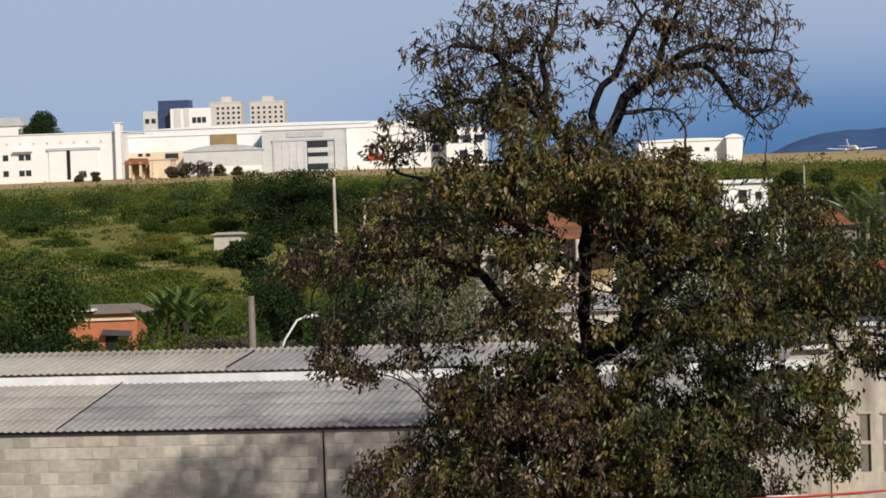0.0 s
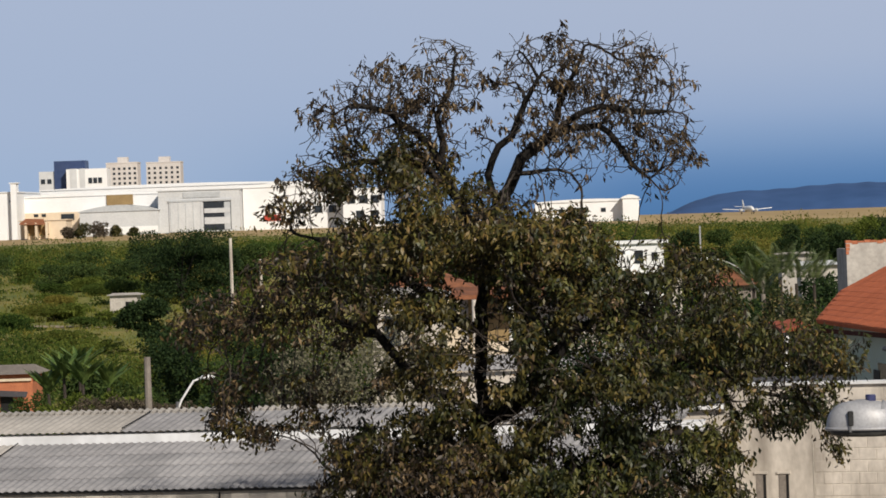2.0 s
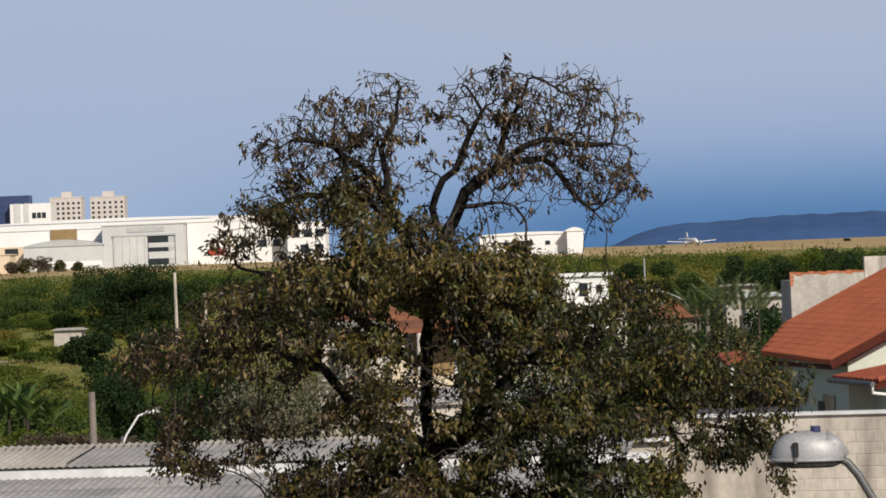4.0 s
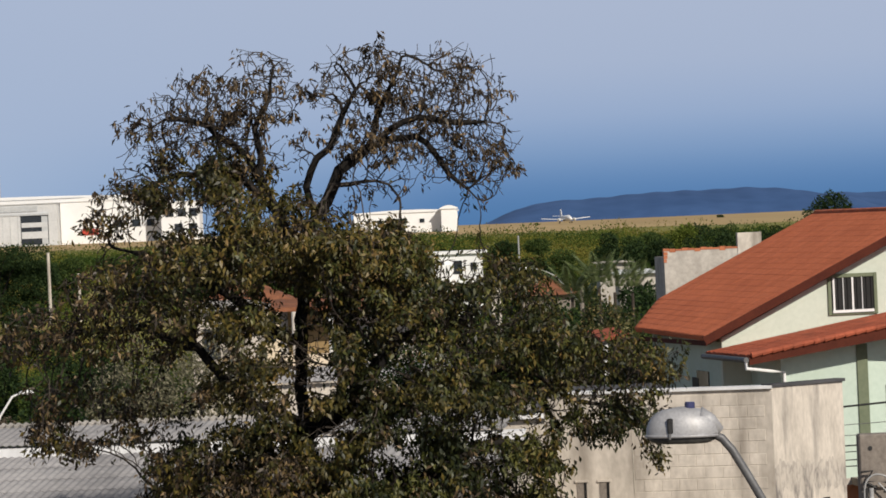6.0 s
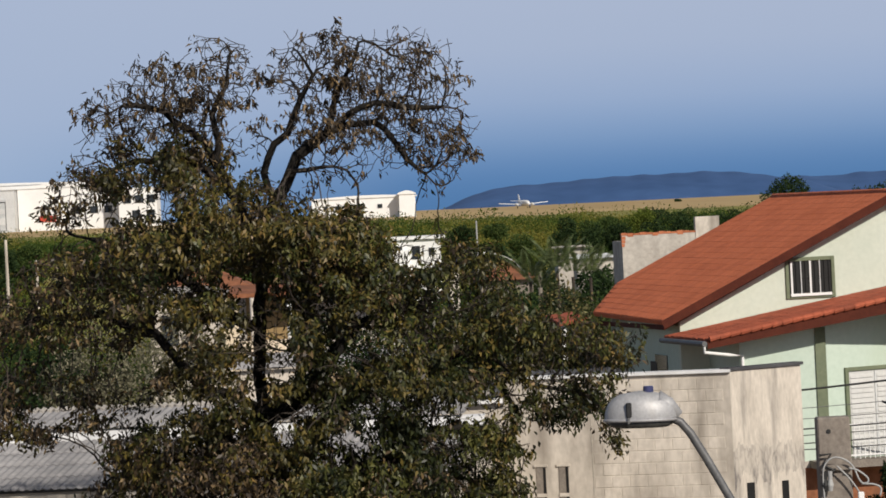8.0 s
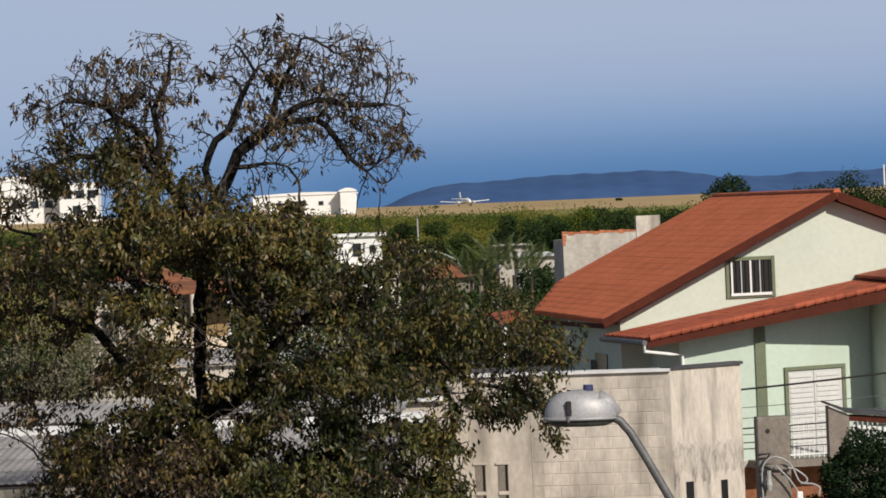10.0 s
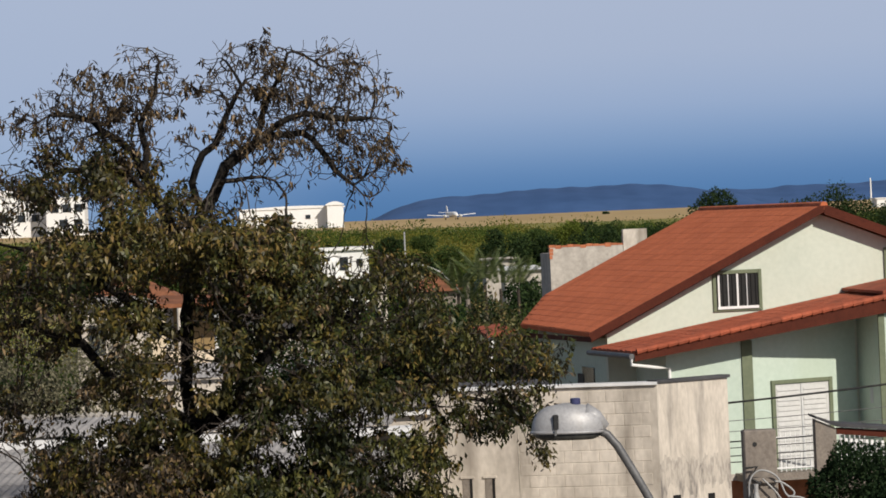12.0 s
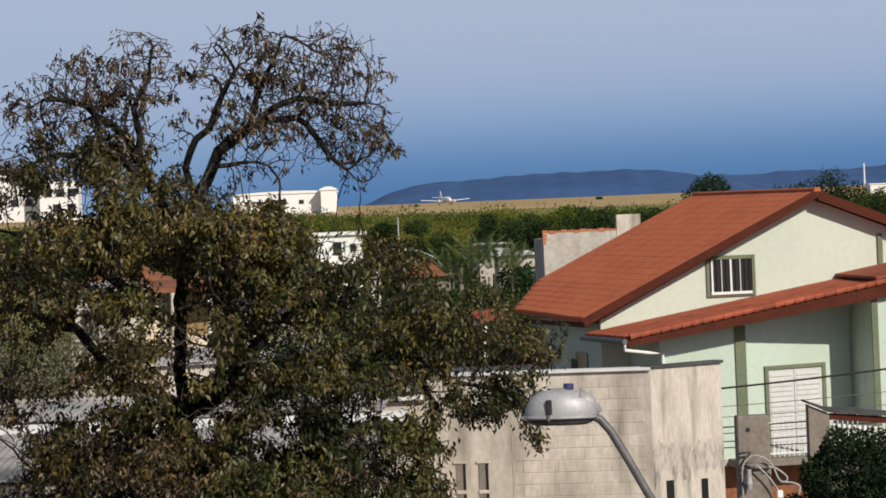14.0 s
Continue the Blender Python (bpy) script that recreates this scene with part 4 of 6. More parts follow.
def big_tree():
    """Limbs grown towards points spread through the crown, then twigs and leaves on the thin ends."""
    rng = np.random.default_rng(11)
    tree = thing("tree", "big spreading tree, dark leafy below, with thin withered twigs on top", "tree", (-1.75, 48.0, 0))
    base = np.array([-1.75, 48.0, 0.0])

    def fill(lobes, per):
        out = []
        for cx, cy, cz, rx, ry, rz in lobes:
            n = max(20, int(per * rx * ry * rz * 4.19))
            d = rng.normal(size=(n, 3))
            d /= np.linalg.norm(d, axis=1, keepdims=True)
            out.append(np.array([cx, cy, cz]) + d * rng.uniform(0, 1, (n, 1)) ** 0.42 * np.array([rx, ry, rz]))
        return np.concatenate(out)

    att = np.concatenate([fill(UPPER, 430), fill(MIDDLE, 175), fill(LOWER, 160)])
    # trunk and main limbs, as seeds: (points, parent seed index, node it leaves from)
    nodes, parent = [], []

    def seed(points, start=None, step=0.16):
        last = start
        for a, b in zip(points, points[1:]):
            a, b = np.array(a), np.array(b)
            k = max(1, int(np.linalg.norm(b - a) / step))
            for i in range(k):
                at = a + (b - a) * (i + (1 if start is not None else 0)) / k
                nodes.append(at + np.array(noise.noise_vector(Vector(at) * 1.9)) * (0.085 if at[2] > 6 else 0.03) + rng.normal(size=3) * 0.012)
                parent.append(-1 if last is None else last)
                last = len(nodes) - 1
        return last

    t_low = seed([(-1.75, 48, -0.2), (-1.72, 48, 2.5), (-1.66, 48, 5.2), (-1.60, 48, 6.9)])
    t_mid = seed([(-1.60, 48, 6.9), (-1.58, 48, 8.0), (-1.50, 48.05, 9.0)], t_low)
    t_fork = seed([(-1.50, 48.05, 9.0), (-1.28, 48, 9.75)], t_mid)
    a_low = seed([(-1.28, 48, 9.75), (-1.16, 48, 9.9), (-0.98, 48.05, 10.26), (-0.61, 48.05, 10.54)], t_fork)
    seed([(-0.61, 48.05, 10.54), (-0.28, 48.05, 10.71), (0.04, 48.05, 10.69), (0.30, 48.05, 10.43), (0.47, 48.05, 10.19), (0.87, 48.05, 9.81)], a_low)
    seed([(-0.61, 48.05, 10.54), (-0.27, 47.9, 10.86), (0.10, 47.9, 10.94), (0.60, 47.9, 10.89), (1.14, 47.9, 10.80)], a_low)
    seed([(-0.61, 48.05, 10.54), (-0.43, 48.2, 11.01), (-0.29, 48.2, 11.42), (-0.09, 48.2, 11.75)], a_low)
    seed([(-1.28, 48, 9.75), (-1.45, 48.1, 10.1), (-1.29, 48.1, 10.48), (-1.10, 48.1, 10.63), (-0.86, 48.1, 11.03), (-0.75, 48.1, 11.39), (-0.92, 48.1, 11.7)], t_fork)
    seed([(-1.28, 48, 9.75), (-1.08, 47.8, 10.08), (-0.67, 47.8, 10.10), (-0.35, 47.8, 10.09), (-0.18, 47.8, 9.9)], t_fork)
    l_low = seed([(-1.50, 48.05, 9.0), (-1.8, 48, 9.75), (-2.0, 48, 10.2)], t_mid)
    seed([(-2.0, 48, 10.2), (-2.2, 48, 10.49), (-2.42, 48, 10.69), (-2.73, 48, 10.93), (-3.17, 48, 11.10)], l_low)
    seed([(-2.0, 48, 10.2), (-2.01, 48.1, 10.53), (-2.05, 48.1, 10.95), (-1.85, 48.1, 11.30), (-1.78, 48.1, 11.7)], l_low)
    seed([(-1.8, 48, 9.9), (-2.52, 47.8, 10.37), (-2.88, 47.8, 10.34), (-3.34, 47.8, 10.27)], l_low - 2)
    seed([(-1.58, 48, 8.0), (-2.6, 47.6, 8.8), (-3.5, 47.8, 9.2), (-4.0, 48, 9.4)], t_low + 7)
    seed([(-1.60, 48, 6.9), (-2.4, 47.6, 7.3), (-2.95, 47.5, 8.0), (-3.6, 47.8, 8.3), (-4.8, 48, 8.3)], t_low)
    seed([(-1.60, 48, 6.9), (-0.9, 47.6, 7.3), (-0.35, 47.5, 8.0), (0.6, 47.7, 8.3)], t_low)
    reach = seed([(-1.60, 48, 6.85), (-1.0, 48, 7.08), (-0.2, 48.2, 7.25), (1.2, 48.2, 7.6)], t_low)
    seed([(1.2, 48.2, 7.6), (1.62, 48.1, 7.37), (2.0, 48.1, 7.08), (2.7, 48, 6.95)], reach)
    seed([(1.2, 48.2, 7.6), (1.42, 48, 7.36), (1.62, 48, 7.02), (1.76, 48, 6.68), (1.70, 48, 6.42)], reach)
    seed([(-1.60, 48, 6.9), (-1.1, 47.3, 7.12), (-0.62, 47.0, 7.6), (-0.33, 47, 8.05)], t_low)
    seed([(-1.66, 48, 5.4), (-2.6, 47.2, 5.8), (-3.5, 47.6, 6.2)], t_low - 10)
    seed([(-1.66, 48, 5.2), (-0.8, 47.0, 5.9), (0.2, 47.2, 6.3), (1.0, 47.6, 6.6)], t_low - 11)
    n_seed = len(nodes)
    N = np.array(nodes)
    par = list(parent)
    step, kill = 0.10, np.where(att[:, 2] > 9.95, 0.105, 0.13)
    head = np.array([N[i] - N[p] if p >= 0 else [0, 0, 1] for i, p in enumerate(par)])
    head /= np.maximum(np.linalg.norm(head, axis=1, keepdims=True), 1e-6)
    d2 = ((att[:, None, :] - N[None]) ** 2).sum(-1)
    near, dist = d2.argmin(1), d2.min(1)
    alive = dist > kill ** 2
    for it in range(120):
        if not alive.any():
            break
        act = alive & (dist < 6.0)
        if not act.any():
            break
        ids = near[act]
        v = att[act] - N[ids]
        v /= np.maximum(np.linalg.norm(v, axis=1, keepdims=True), 1e-6)
        acc = np.zeros((len(N), 3))
        np.add.at(acc, ids, v)
        grow = np.unique(ids)
        g = acc[grow]
        g /= np.maximum(np.linalg.norm(g, axis=1, keepdims=True), 1e-6)
        g += rng.normal(size=g.shape) * 0.20 + 0.55 * head[grow]
        g /= np.linalg.norm(g, axis=1, keepdims=True)
        fresh = N[grow] + g * step
        head = np.concatenate([head, g])
        start = len(N)
        N = np.concatenate([N, fresh])
        par.extend(grow.tolist())
        live = np.where(alive)[0]
        for c in range(0, len(live), 1500):
            s = live[c:c + 1500]
            e = ((att[s][:, None, :] - fresh[None]) ** 2).sum(-1)
            k = e.argmin(1)
            m = e[np.arange(len(s)), k]
            better = m < dist[s]
            dist[s[better]] = m[better]
            near[s[better]] = start + k[better]
        alive &= dist > kill ** 2
        if len(N) > 60000:
            break
    has_kid = np.zeros(len(N), bool)
    has_kid[[p for p in par if p >= 0]] = True
    for k in range(2):  # straight thin ends past the crown's skin
        ends = np.where(~has_kid & (N[:, 2] > 9.9) & (rng.uniform(size=len(N)) < (0.6 if k == 0 else 0.8)))[0]
        ends = ends[ends >= n_seed] if k == 0 else ends[ends >= last_count]
        last_count = len(N)
        d = head[ends] + rng.normal(size=(len(ends), 3)) * 0.25 + np.array([0, 0, 0.1])
        d /= np.linalg.norm(d, axis=1, keepdims=True)
        N = np.concatenate([N, N[ends] + d * 0.075])
        head = np.concatenate([head, d])
        par.extend(ends.tolist())
        has_kid[ends] = True
        has_kid = np.concatenate([has_kid, np.zeros(len(ends), bool)])
    par = np.array(par)
    kids = [[] for _ in par]
    for i, p in enumerate(par):
        if p >= 0:
            kids[p].append(i)
    order = np.argsort(-np.arange(len(par)))
    r = np.full(len(par), 0.0)
    for i in order:
        r[i] = 0.0052 if not kids[i] else sum(r[k] ** 2.75 for k in kids[i]) ** (1 / 2.75)
    r = np.minimum(r, 0.24)
    r = np.where((N[:, 2] > 9.6) & (r > 0.025), np.minimum(r * 1.4, np.interp(N[:, 2], [9.6, 10.3, 10.7, 11.6], [0.115, 0.095, 0.048, 0.020])), r)
    # the big lower limbs keep some thickness to their ends
    k = np.arange(len(r)) < n_seed
    r = np.where(k & (N[:, 2] < 9.3), np.maximum(r, np.interp(np.abs(N[:, 0] + 1.6), [0, 2.5, 4.2], [0.085, 0.045, 0.02])), r)
    # chains: follow the thickest child, start a new bar at each other child
    bm_twig, bm_trunk = bmesh.new(), bmesh.new()
    todo = [(0, -1)]
    while todo:
        i, frm = todo.pop()
        chain = [frm] if frm >= 0 else []
        while True:
            chain.append(i)
            if not kids[i]:
                break
            ks = sorted(kids[i], key=lambda k: -r[k])
            todo.extend((k, i) for k in ks[1:])
            i = ks[0]
        if len(chain) < 2:
            continue
        rad = [min(r[k], r[chain[1]]) for k in chain]
        big = max(rad)
        pts = N[chain] - base
        if frm < 0:
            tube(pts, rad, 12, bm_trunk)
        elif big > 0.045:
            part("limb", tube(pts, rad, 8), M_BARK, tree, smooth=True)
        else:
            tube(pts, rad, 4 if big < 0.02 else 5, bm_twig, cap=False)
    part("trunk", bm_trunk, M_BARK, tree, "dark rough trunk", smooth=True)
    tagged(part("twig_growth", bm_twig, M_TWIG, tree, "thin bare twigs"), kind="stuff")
    # leaves: rosettes on the thin ends, gathered into pads with open air between them
    thin = np.where((r < 0.016) & (np.arange(len(par)) >= n_seed))[0]
    tip = np.array([not kids[i] for i in thin])
    q = N[thin]
    x, z = q[:, 0], q[:, 2]
    top_line = np.interp(x, [-6, -4.1, -3.3, -2.7, -2.0, -1.5, -0.9, 0.0, 1.6, 3], [9.2, 9.95, 10.5, 10.5, 10.2, 10.25, 9.85, 9.7, 9.2, 8.5])
    sparse = z + 0.17 * rng.normal(size=len(thin)) > top_line
    pad = np.array([noise.noise(Vector((a * 1.5, b * 0.5, c * 2.1))) + 0.65 * noise.noise(Vector((a * 3.7 + 9, b * 1.2, c * 4.6))) for a, b, c in q])
    full = np.clip((pad + 0.36) / 0.62, 0, 1)
    bare = np.where(pad > 0.08, rng.integers(4, 11, len(thin)), np.where(rng.uniform(size=len(thin)) < 0.3, 4, 0))
    bare = np.where((x < -1.9) & (z < 11.15) & (pad > -0.02), bare + 4, bare)
    count = np.where(sparse, np.where(tip, bare, 0), np.where(tip, 1 + 16 * full, 6.5 * full))
    count = np.where(sparse, count, count * np.interp(x, [-6, -4.0, -3.0, -0.2, 0.9, 3], [1.0, 1.1, 1.55, 1.9, 1.3, 1.2])).astype(int)
    count = np.where((x < -2.5) & (z > 9.2), count * 0.8, count).astype(int)
    count = np.where(z < 7.3, count * 1.45, count).astype(int)
    count = np.where((x < -2.9) & (z > 7.5) & (z < 9.2), count * 0.72, count).astype(int)
    brown = np.interp(x, [-6, -4.2, -3.2, -2.4, 3], [0.6, 0.58, 0.30, 0.10, 0.08])
    low = ((x + 2.15) / 0.95) ** 2 + ((z - 5.85) / 0.85) ** 2 < 1
    dry = sparse | (rng.uniform(size=len(thin)) < np.where(low, 0.72, brown))
    out = np.stack([(x + 1.4) / 3.5, (q[:, 1] - 48.2) / 2.2, (z - 7.8) / 2.6], axis=1)
    face = out * 0.7 + np.array([0.1, -0.35, 0.55]) + rng.normal(size=(len(thin), 3)) * 0.4
    rep = np.repeat(np.arange(len(thin)), count)
    P = q[rep] + rng.normal(size=(len(rep), 3)) * np.where(sparse[rep], 0.03, 0.06)[:, None]
    hole = np.full(len(P), 9.0)
    for cx, cz, rx, rz in GAPS:
        hole = np.minimum(hole, ((P[:, 0] - cx) / (0.9 * rx)) ** 2 + ((P[:, 2] - cz) / (0.9 * rz)) ** 2)
    stay = (hole > rng.uniform(0.8, 1.25, len(P))) | (rng.uniform(size=len(P)) < 0.05)
    rep, P = rep[stay], P[stay]
    way = rng.normal(size=(len(rep), 3)) * np.where(sparse[rep], 0.30, 0.60)[:, None] + out[rep] * 0.25 + np.array([0, -0.05, -0.75])
    way /= np.linalg.norm(way, axis=1, keepdims=True)
    side = np.cross(way, face[rep] + rng.normal(size=(len(rep), 3)) * 0.62)
    side /= np.maximum(np.linalg.norm(side, axis=1, keepdims=True), 1e-6)
    up = np.cross(side, way)
    size = (np.where(sparse[rep], 0.100, 0.095) * rng.uniform(0.6, 1.25, len(rep)))[:, None]
    half = size * np.where(sparse[rep], 0.17, 0.20)[:, None]
    P = P - base
    mid = P + way * size * 0.5 + up * half * 0.3
    leaves = np.stack([P, mid + side * half, P + way * size - up * size * 0.22, mid - side * half], axis=1)
    d = dry[rep]
    lush = ~d & (rng.uniform(size=len(thin)) < np.clip(1.25 - ((x - 0.35) / 1.7) ** 2 - ((z - 6.2) / 1.25) ** 2, np.interp(x, [-1.5, 0.5], [0.12, 0.55]), 0.9))[rep]
    d2 = ~d & ~lush
    tagged(mesh_ob("foliage", quads_mesh("foliage", leaves[d2]), M_LEAF, tree, "olive and brownish leathery leaves"), kind="stuff")
    tagged(mesh_ob("green_foliage", quads_mesh("green_foliage", leaves[lush]), M_LEAF_GREEN, tree, "deep green leathery leaves"), kind="stuff")
    tagged(mesh_ob("withered_foliage", quads_mesh("withered_foliage", leaves[d]), M_LEAF_DRY, tree, "brown curled hanging leaves"), kind="stuff")


big_tree()


# ---- far buildings on the airfield side ----
def hall(name, label, x0, x1, y, z0, z1, depth, mat, category="hangar", roof=None, rise=0.0):
    """A large plain hall with walls, a roof and, where asked, a low curved roof."""
    t = thing(name, label, category, ((x0 + x1) / 2, y, z0))
    w, h = (x1 - x0) / 2, z1 - z0
    part("wall", box(-w, w, 0, 0.5, -2, h), mat, t)
    part("side_wall", box(-w, -w + 0.5, 0.5, depth, -2, h), mat, t)
    part("side_wall", box(w - 0.5, w, 0.5, depth, -2, h), mat, t)
    part("back_wall", box(-w, w, depth, depth + 0.5, -2, h), mat, t)
    top = [(-w - 0.4, -0.3, h)] + [(-w - 0.4 + (2 * w + 0.8) * k / 10, -0.3, h + 0.25 + rise * math.sin(math.pi * k / 10)) for k in range(11)] + [(w + 0.4, -0.3, h)]
    part("roof", prism(top, (0, depth + 1, 0)), roof or mat, t)
    return t


def add_rect(t, name, x0, x1, z0, z1, mat, proud=0.15, label=""):
    """A panel, door or window on a hall's front, in world x and z."""
    o = t.matrix_world.translation
    return part(name, box(x0 - o.x, x1 - o.x, -proud, 0.0, z0 - o.z, z1 - o.z), mat, t, label)


h = hall("hangar", "white hangar with a wide sliding door", -215, -161.2, 1000, 8.1, 21.6, 40, M_WHITE)
add_rect(h, "door_track", -182.5, -167.3, 17.0, 17.7, M_GREYROOF, 0.6)
add_rect(h, "door", -182.0, -167.8, 8.2, 17.0, M_WHITE, 0.3)
add_rect(h, "door_gap", -176.9, -175.9, 8.8, 17.0, M_DARK, 0.45, "dark gap in the door")
for i in range(9):
    add_rect(h, "vent", -194 + i * 3.8, -193.5 + i * 3.8, 18.9, 19.5, M_GREYROOF)
for x in (-195, -190.5, -188.6):
    for z in (10.2, 14.6):
        add_rect(h, "window", x, x + 1.5, z, z + 1.6, M_GLASS)
add_rect(h, "canopy", -191.8, -186.5, 17.0, 17.5, M_WHITE, 1.6)
h = hall("stair_tower", "white stair tower beside the hangar", -162.8, -161.2, 998, 7.7, 24.1, 4, M_WHITE, "tower")
h = hall("workshop", "low white workshop with an ochre panel", -162.6, -122.2, 1012, 9.4, 20.0, 30, M_WHITE, "workshop", rise=0.8)
add_rect(h, "lower_wall", -162.4, -145.6, 9.5, 15.7, M_CREAM, 0.12, "cream lower wall")
add_rect(h, "panel", -137.9, -130.4, 17.2, 20.1, M_BROWN, 0.4, "ochre panel")
for x in (-158.6, -156.4):
    add_rect(h, "window", x, x + 1.2, 14.6, 15.4, M_GLASS, 0.3)
add_rect(h, "window", -150.9, -147.2, 13.4, 15.2, M_GLASS, 0.3)
h = hall("grey_hangar", "grey arched hangar with metal cladding", -144.0, -121.8, 1000, 8.9, 15.3, 12, M_GREYPANEL, roof=M_GREYROOF, rise=1.6)
add_rect(h, "lower_wall", -143.6, -122.2, 8.9, 11.0, M_WHITE, 0.2)
h = hall("grey_door_hangar", "tall grey hangar with a half-open door", -122.0, -99.2, 1001, 8.8, 20.4, 30, M_GREYPANEL)
add_rect(h, "opening", -109.4, -101.7, 9.2, 17.2, M_GLASS, 0.1, "dark open doorway")
for z0, z1 in ((10.9, 12.8), (14.0, 15.3)):
    add_rect(h, "inner_floor", -109.2, -101.9, z0, z1, M_GREYPANEL, 0.3)
add_rect(h, "inner_wall", -103.6, -101.9, 9.3, 17.0, M_GREYROOF, 0.2)
add_rect(h, "door", -119.0, -109.6, 9.0, 17.3, M_GREYPANEL, 0.35)
add_rect(h, "lintel", -119.2, -101.5, 17.3, 17.8, M_GREYROOF, 0.5)
add_rect(h, "sign", -115.0, -104.6, 18.4, 19.9, M_GREYROOF, 0.2, "grey sign board")
for i in range(5):
    add_rect(h, "rib", -118.6 + i * 2.1, -118.5 + i * 2.1, 9.0, 17.2, M_GREYROOF, 0.45)
h = hall("long_hall", "long white hall with a shallow roof", -164, -85.0, 1060, 8.6, 22.4, 60, M_WHITE, rise=0.7)
h = hall("white_hall", "white hall beside the grey hangar", -99.0, -70.6, 1008, 8.8, 20.6, 40, M_WHITE, rise=1.2)
add_rect(h, "sign", -93.0, -88.6, 11.2, 12.9, M_RED, 0.3, "red emblem board")
for x in (-84, -79, -75):
    add_rect(h, "window", x, x + 2.2, 13.0, 15.0, M_GLASS)
h = hall("terminal", "white two-storey terminal building with dark windows", -70.4, -59.8, 1000, 9.0, 19.2, 16, M_WHITE, "building")
for x, z in ((-69.2, 15.2), (-65.8, 15.2), (-62.6, 15.2), (-66.8, 11.0), (-62.8, 11.0)):
    add_rect(h, "window", x, x + 2.3, z, z + 2.2, M_GLASS)
h = hall("low_white_building", "low white building with a row of dark windows", -15.4, 10.5, 900, 7.9, 13.0, 14, M_WHITE, "building", rise=0.5)
for x in (-12.5, -9.6, -5.0, -3.4, 1.0):
    add_rect(h, "window", x, x + 1.2, 10.4, 11.4, M_GLASS)
add_rect(h, "opening", -7.2, -2.6, 8.4, 11.6, M_DARK)
h = hall("white_tank_house", "white rounded plant room", 6.4, 10.2, 896, 7.9, 13.5, 5, M_WHITE, "building", rise=0.7)

h = hall("cream_house", "cream house with an orange tiled porch roof", -154.6, -142.2, 962, 8.7, 13.3, 10, M_CREAM, "house")
part("porch_roof", prism([(-6.0, -3.4, 3.7), (1.0, -3.4, 3.5), (0.2, -1.2, 4.8), (-4.6, -1.2, 5.0)], (0, 0.4, 0.3)), M_TILE_OLD, h, "orange tiled roof")
add_rect(h, "porch_opening", -152.4, -147.6, 9.4, 12.4, M_BROWN, 0.2)
for x in (-153, -150.2, -147.4):
    add_rect(h, "column", x, x + 0.6, 8.6, 12.8, M_CREAM, 3.0)


def tower(name, label, x0, x1, y, z0, z1, mat, floors, bays, z_base=8.4, category="tower block"):
    t = thing(name, label, category, ((x0 + x1) / 2, y, z_base))
    w, hh = (x1 - x0) / 2, z1 - z_base
    part("wall", box(-w, w, 0, 16, -2, hh), mat, t)
    part("parapet", box(-w - 0.2, w + 0.2, -0.2, 16.2, hh, hh + 0.8), mat, t)
    part("roof_house", box(-w * 0.3, w * 0.35, 3, 9, hh + 0.8, hh + 4.0), mat, t)
    for f in range(floors):
        for b in range(bays):
            x = -w + 2 * w * (b + 0.5) / bays
            z = hh - 2.4 - 3.0 * f
            part("window", box(x - 0.75, x + 0.75, -0.12, 0.0, z - 1.5, z), M_GLASS, t)
    return t


tower("apartment_tower", "beige apartment tower with rows of dark windows", -299.4, -280.2, 2200, 37, 51.5, M_TOWER, 6, 6)
tower("apartment_tower", "beige apartment tower with rows of dark windows", -281.0, -259.5, 2250, 38, 52.0, M_TOWER, 6, 6)
t = thing("office_building", "office building in white with a dark blue stair core", "office building", (-276, 1900, 8.4))
part("core", box(-10.3, 6.2, 0, 14, -2, 39.8), M_BLUEGLASS, t, "dark blue glazed core")
part("low_wing", box(-18.6, -10.3, 1, 14, -2, 34.5), M_GREYPANEL, t)
part("white_wing", box(-3.0, 18.6, -6, 8, -2, 35.2), M_WHITE, t)
part("rib", box(-1.0, 2.6, -6.3, -6, 20, 35.4), M_GREYPANEL, t)
part("rib", box(4.2, 7.0, -6.3, -6, 20, 35.4), M_GREYPANEL, t)
for x in (8.6, 11.2, 13.8):
    part("window", box(x, x + 2.1, -6.2, -6, 27.4, 30.4), M_GLASS, t)
for x in (-17.6, -14.2):
    part("window", box(x, x + 2.2, 0.8, 1, 28.0, 30.5), M_GLASS, t)
t = thing("far_house", "far house with a dull grey roof", "house", (-250, 1300, 8.3))
part("wall", box(-5, 4.5, 0, 9, -2, 20.5), M_WHITE, t)
part("roof", prism([(-5.6, -0.6, 20.5), (5, -0.6, 20.5), (3, -0.6, 23.6), (-5.6, -0.6, 23.6)], (0, 10, 0)), M_GREYROOF, t)
far_tree("far_tree", "dark round far tree above the roofs", -239.0, 1300, 8.3, 20, 27.0, M_DKTREE, 21, 4200, 1.1, 0.5)


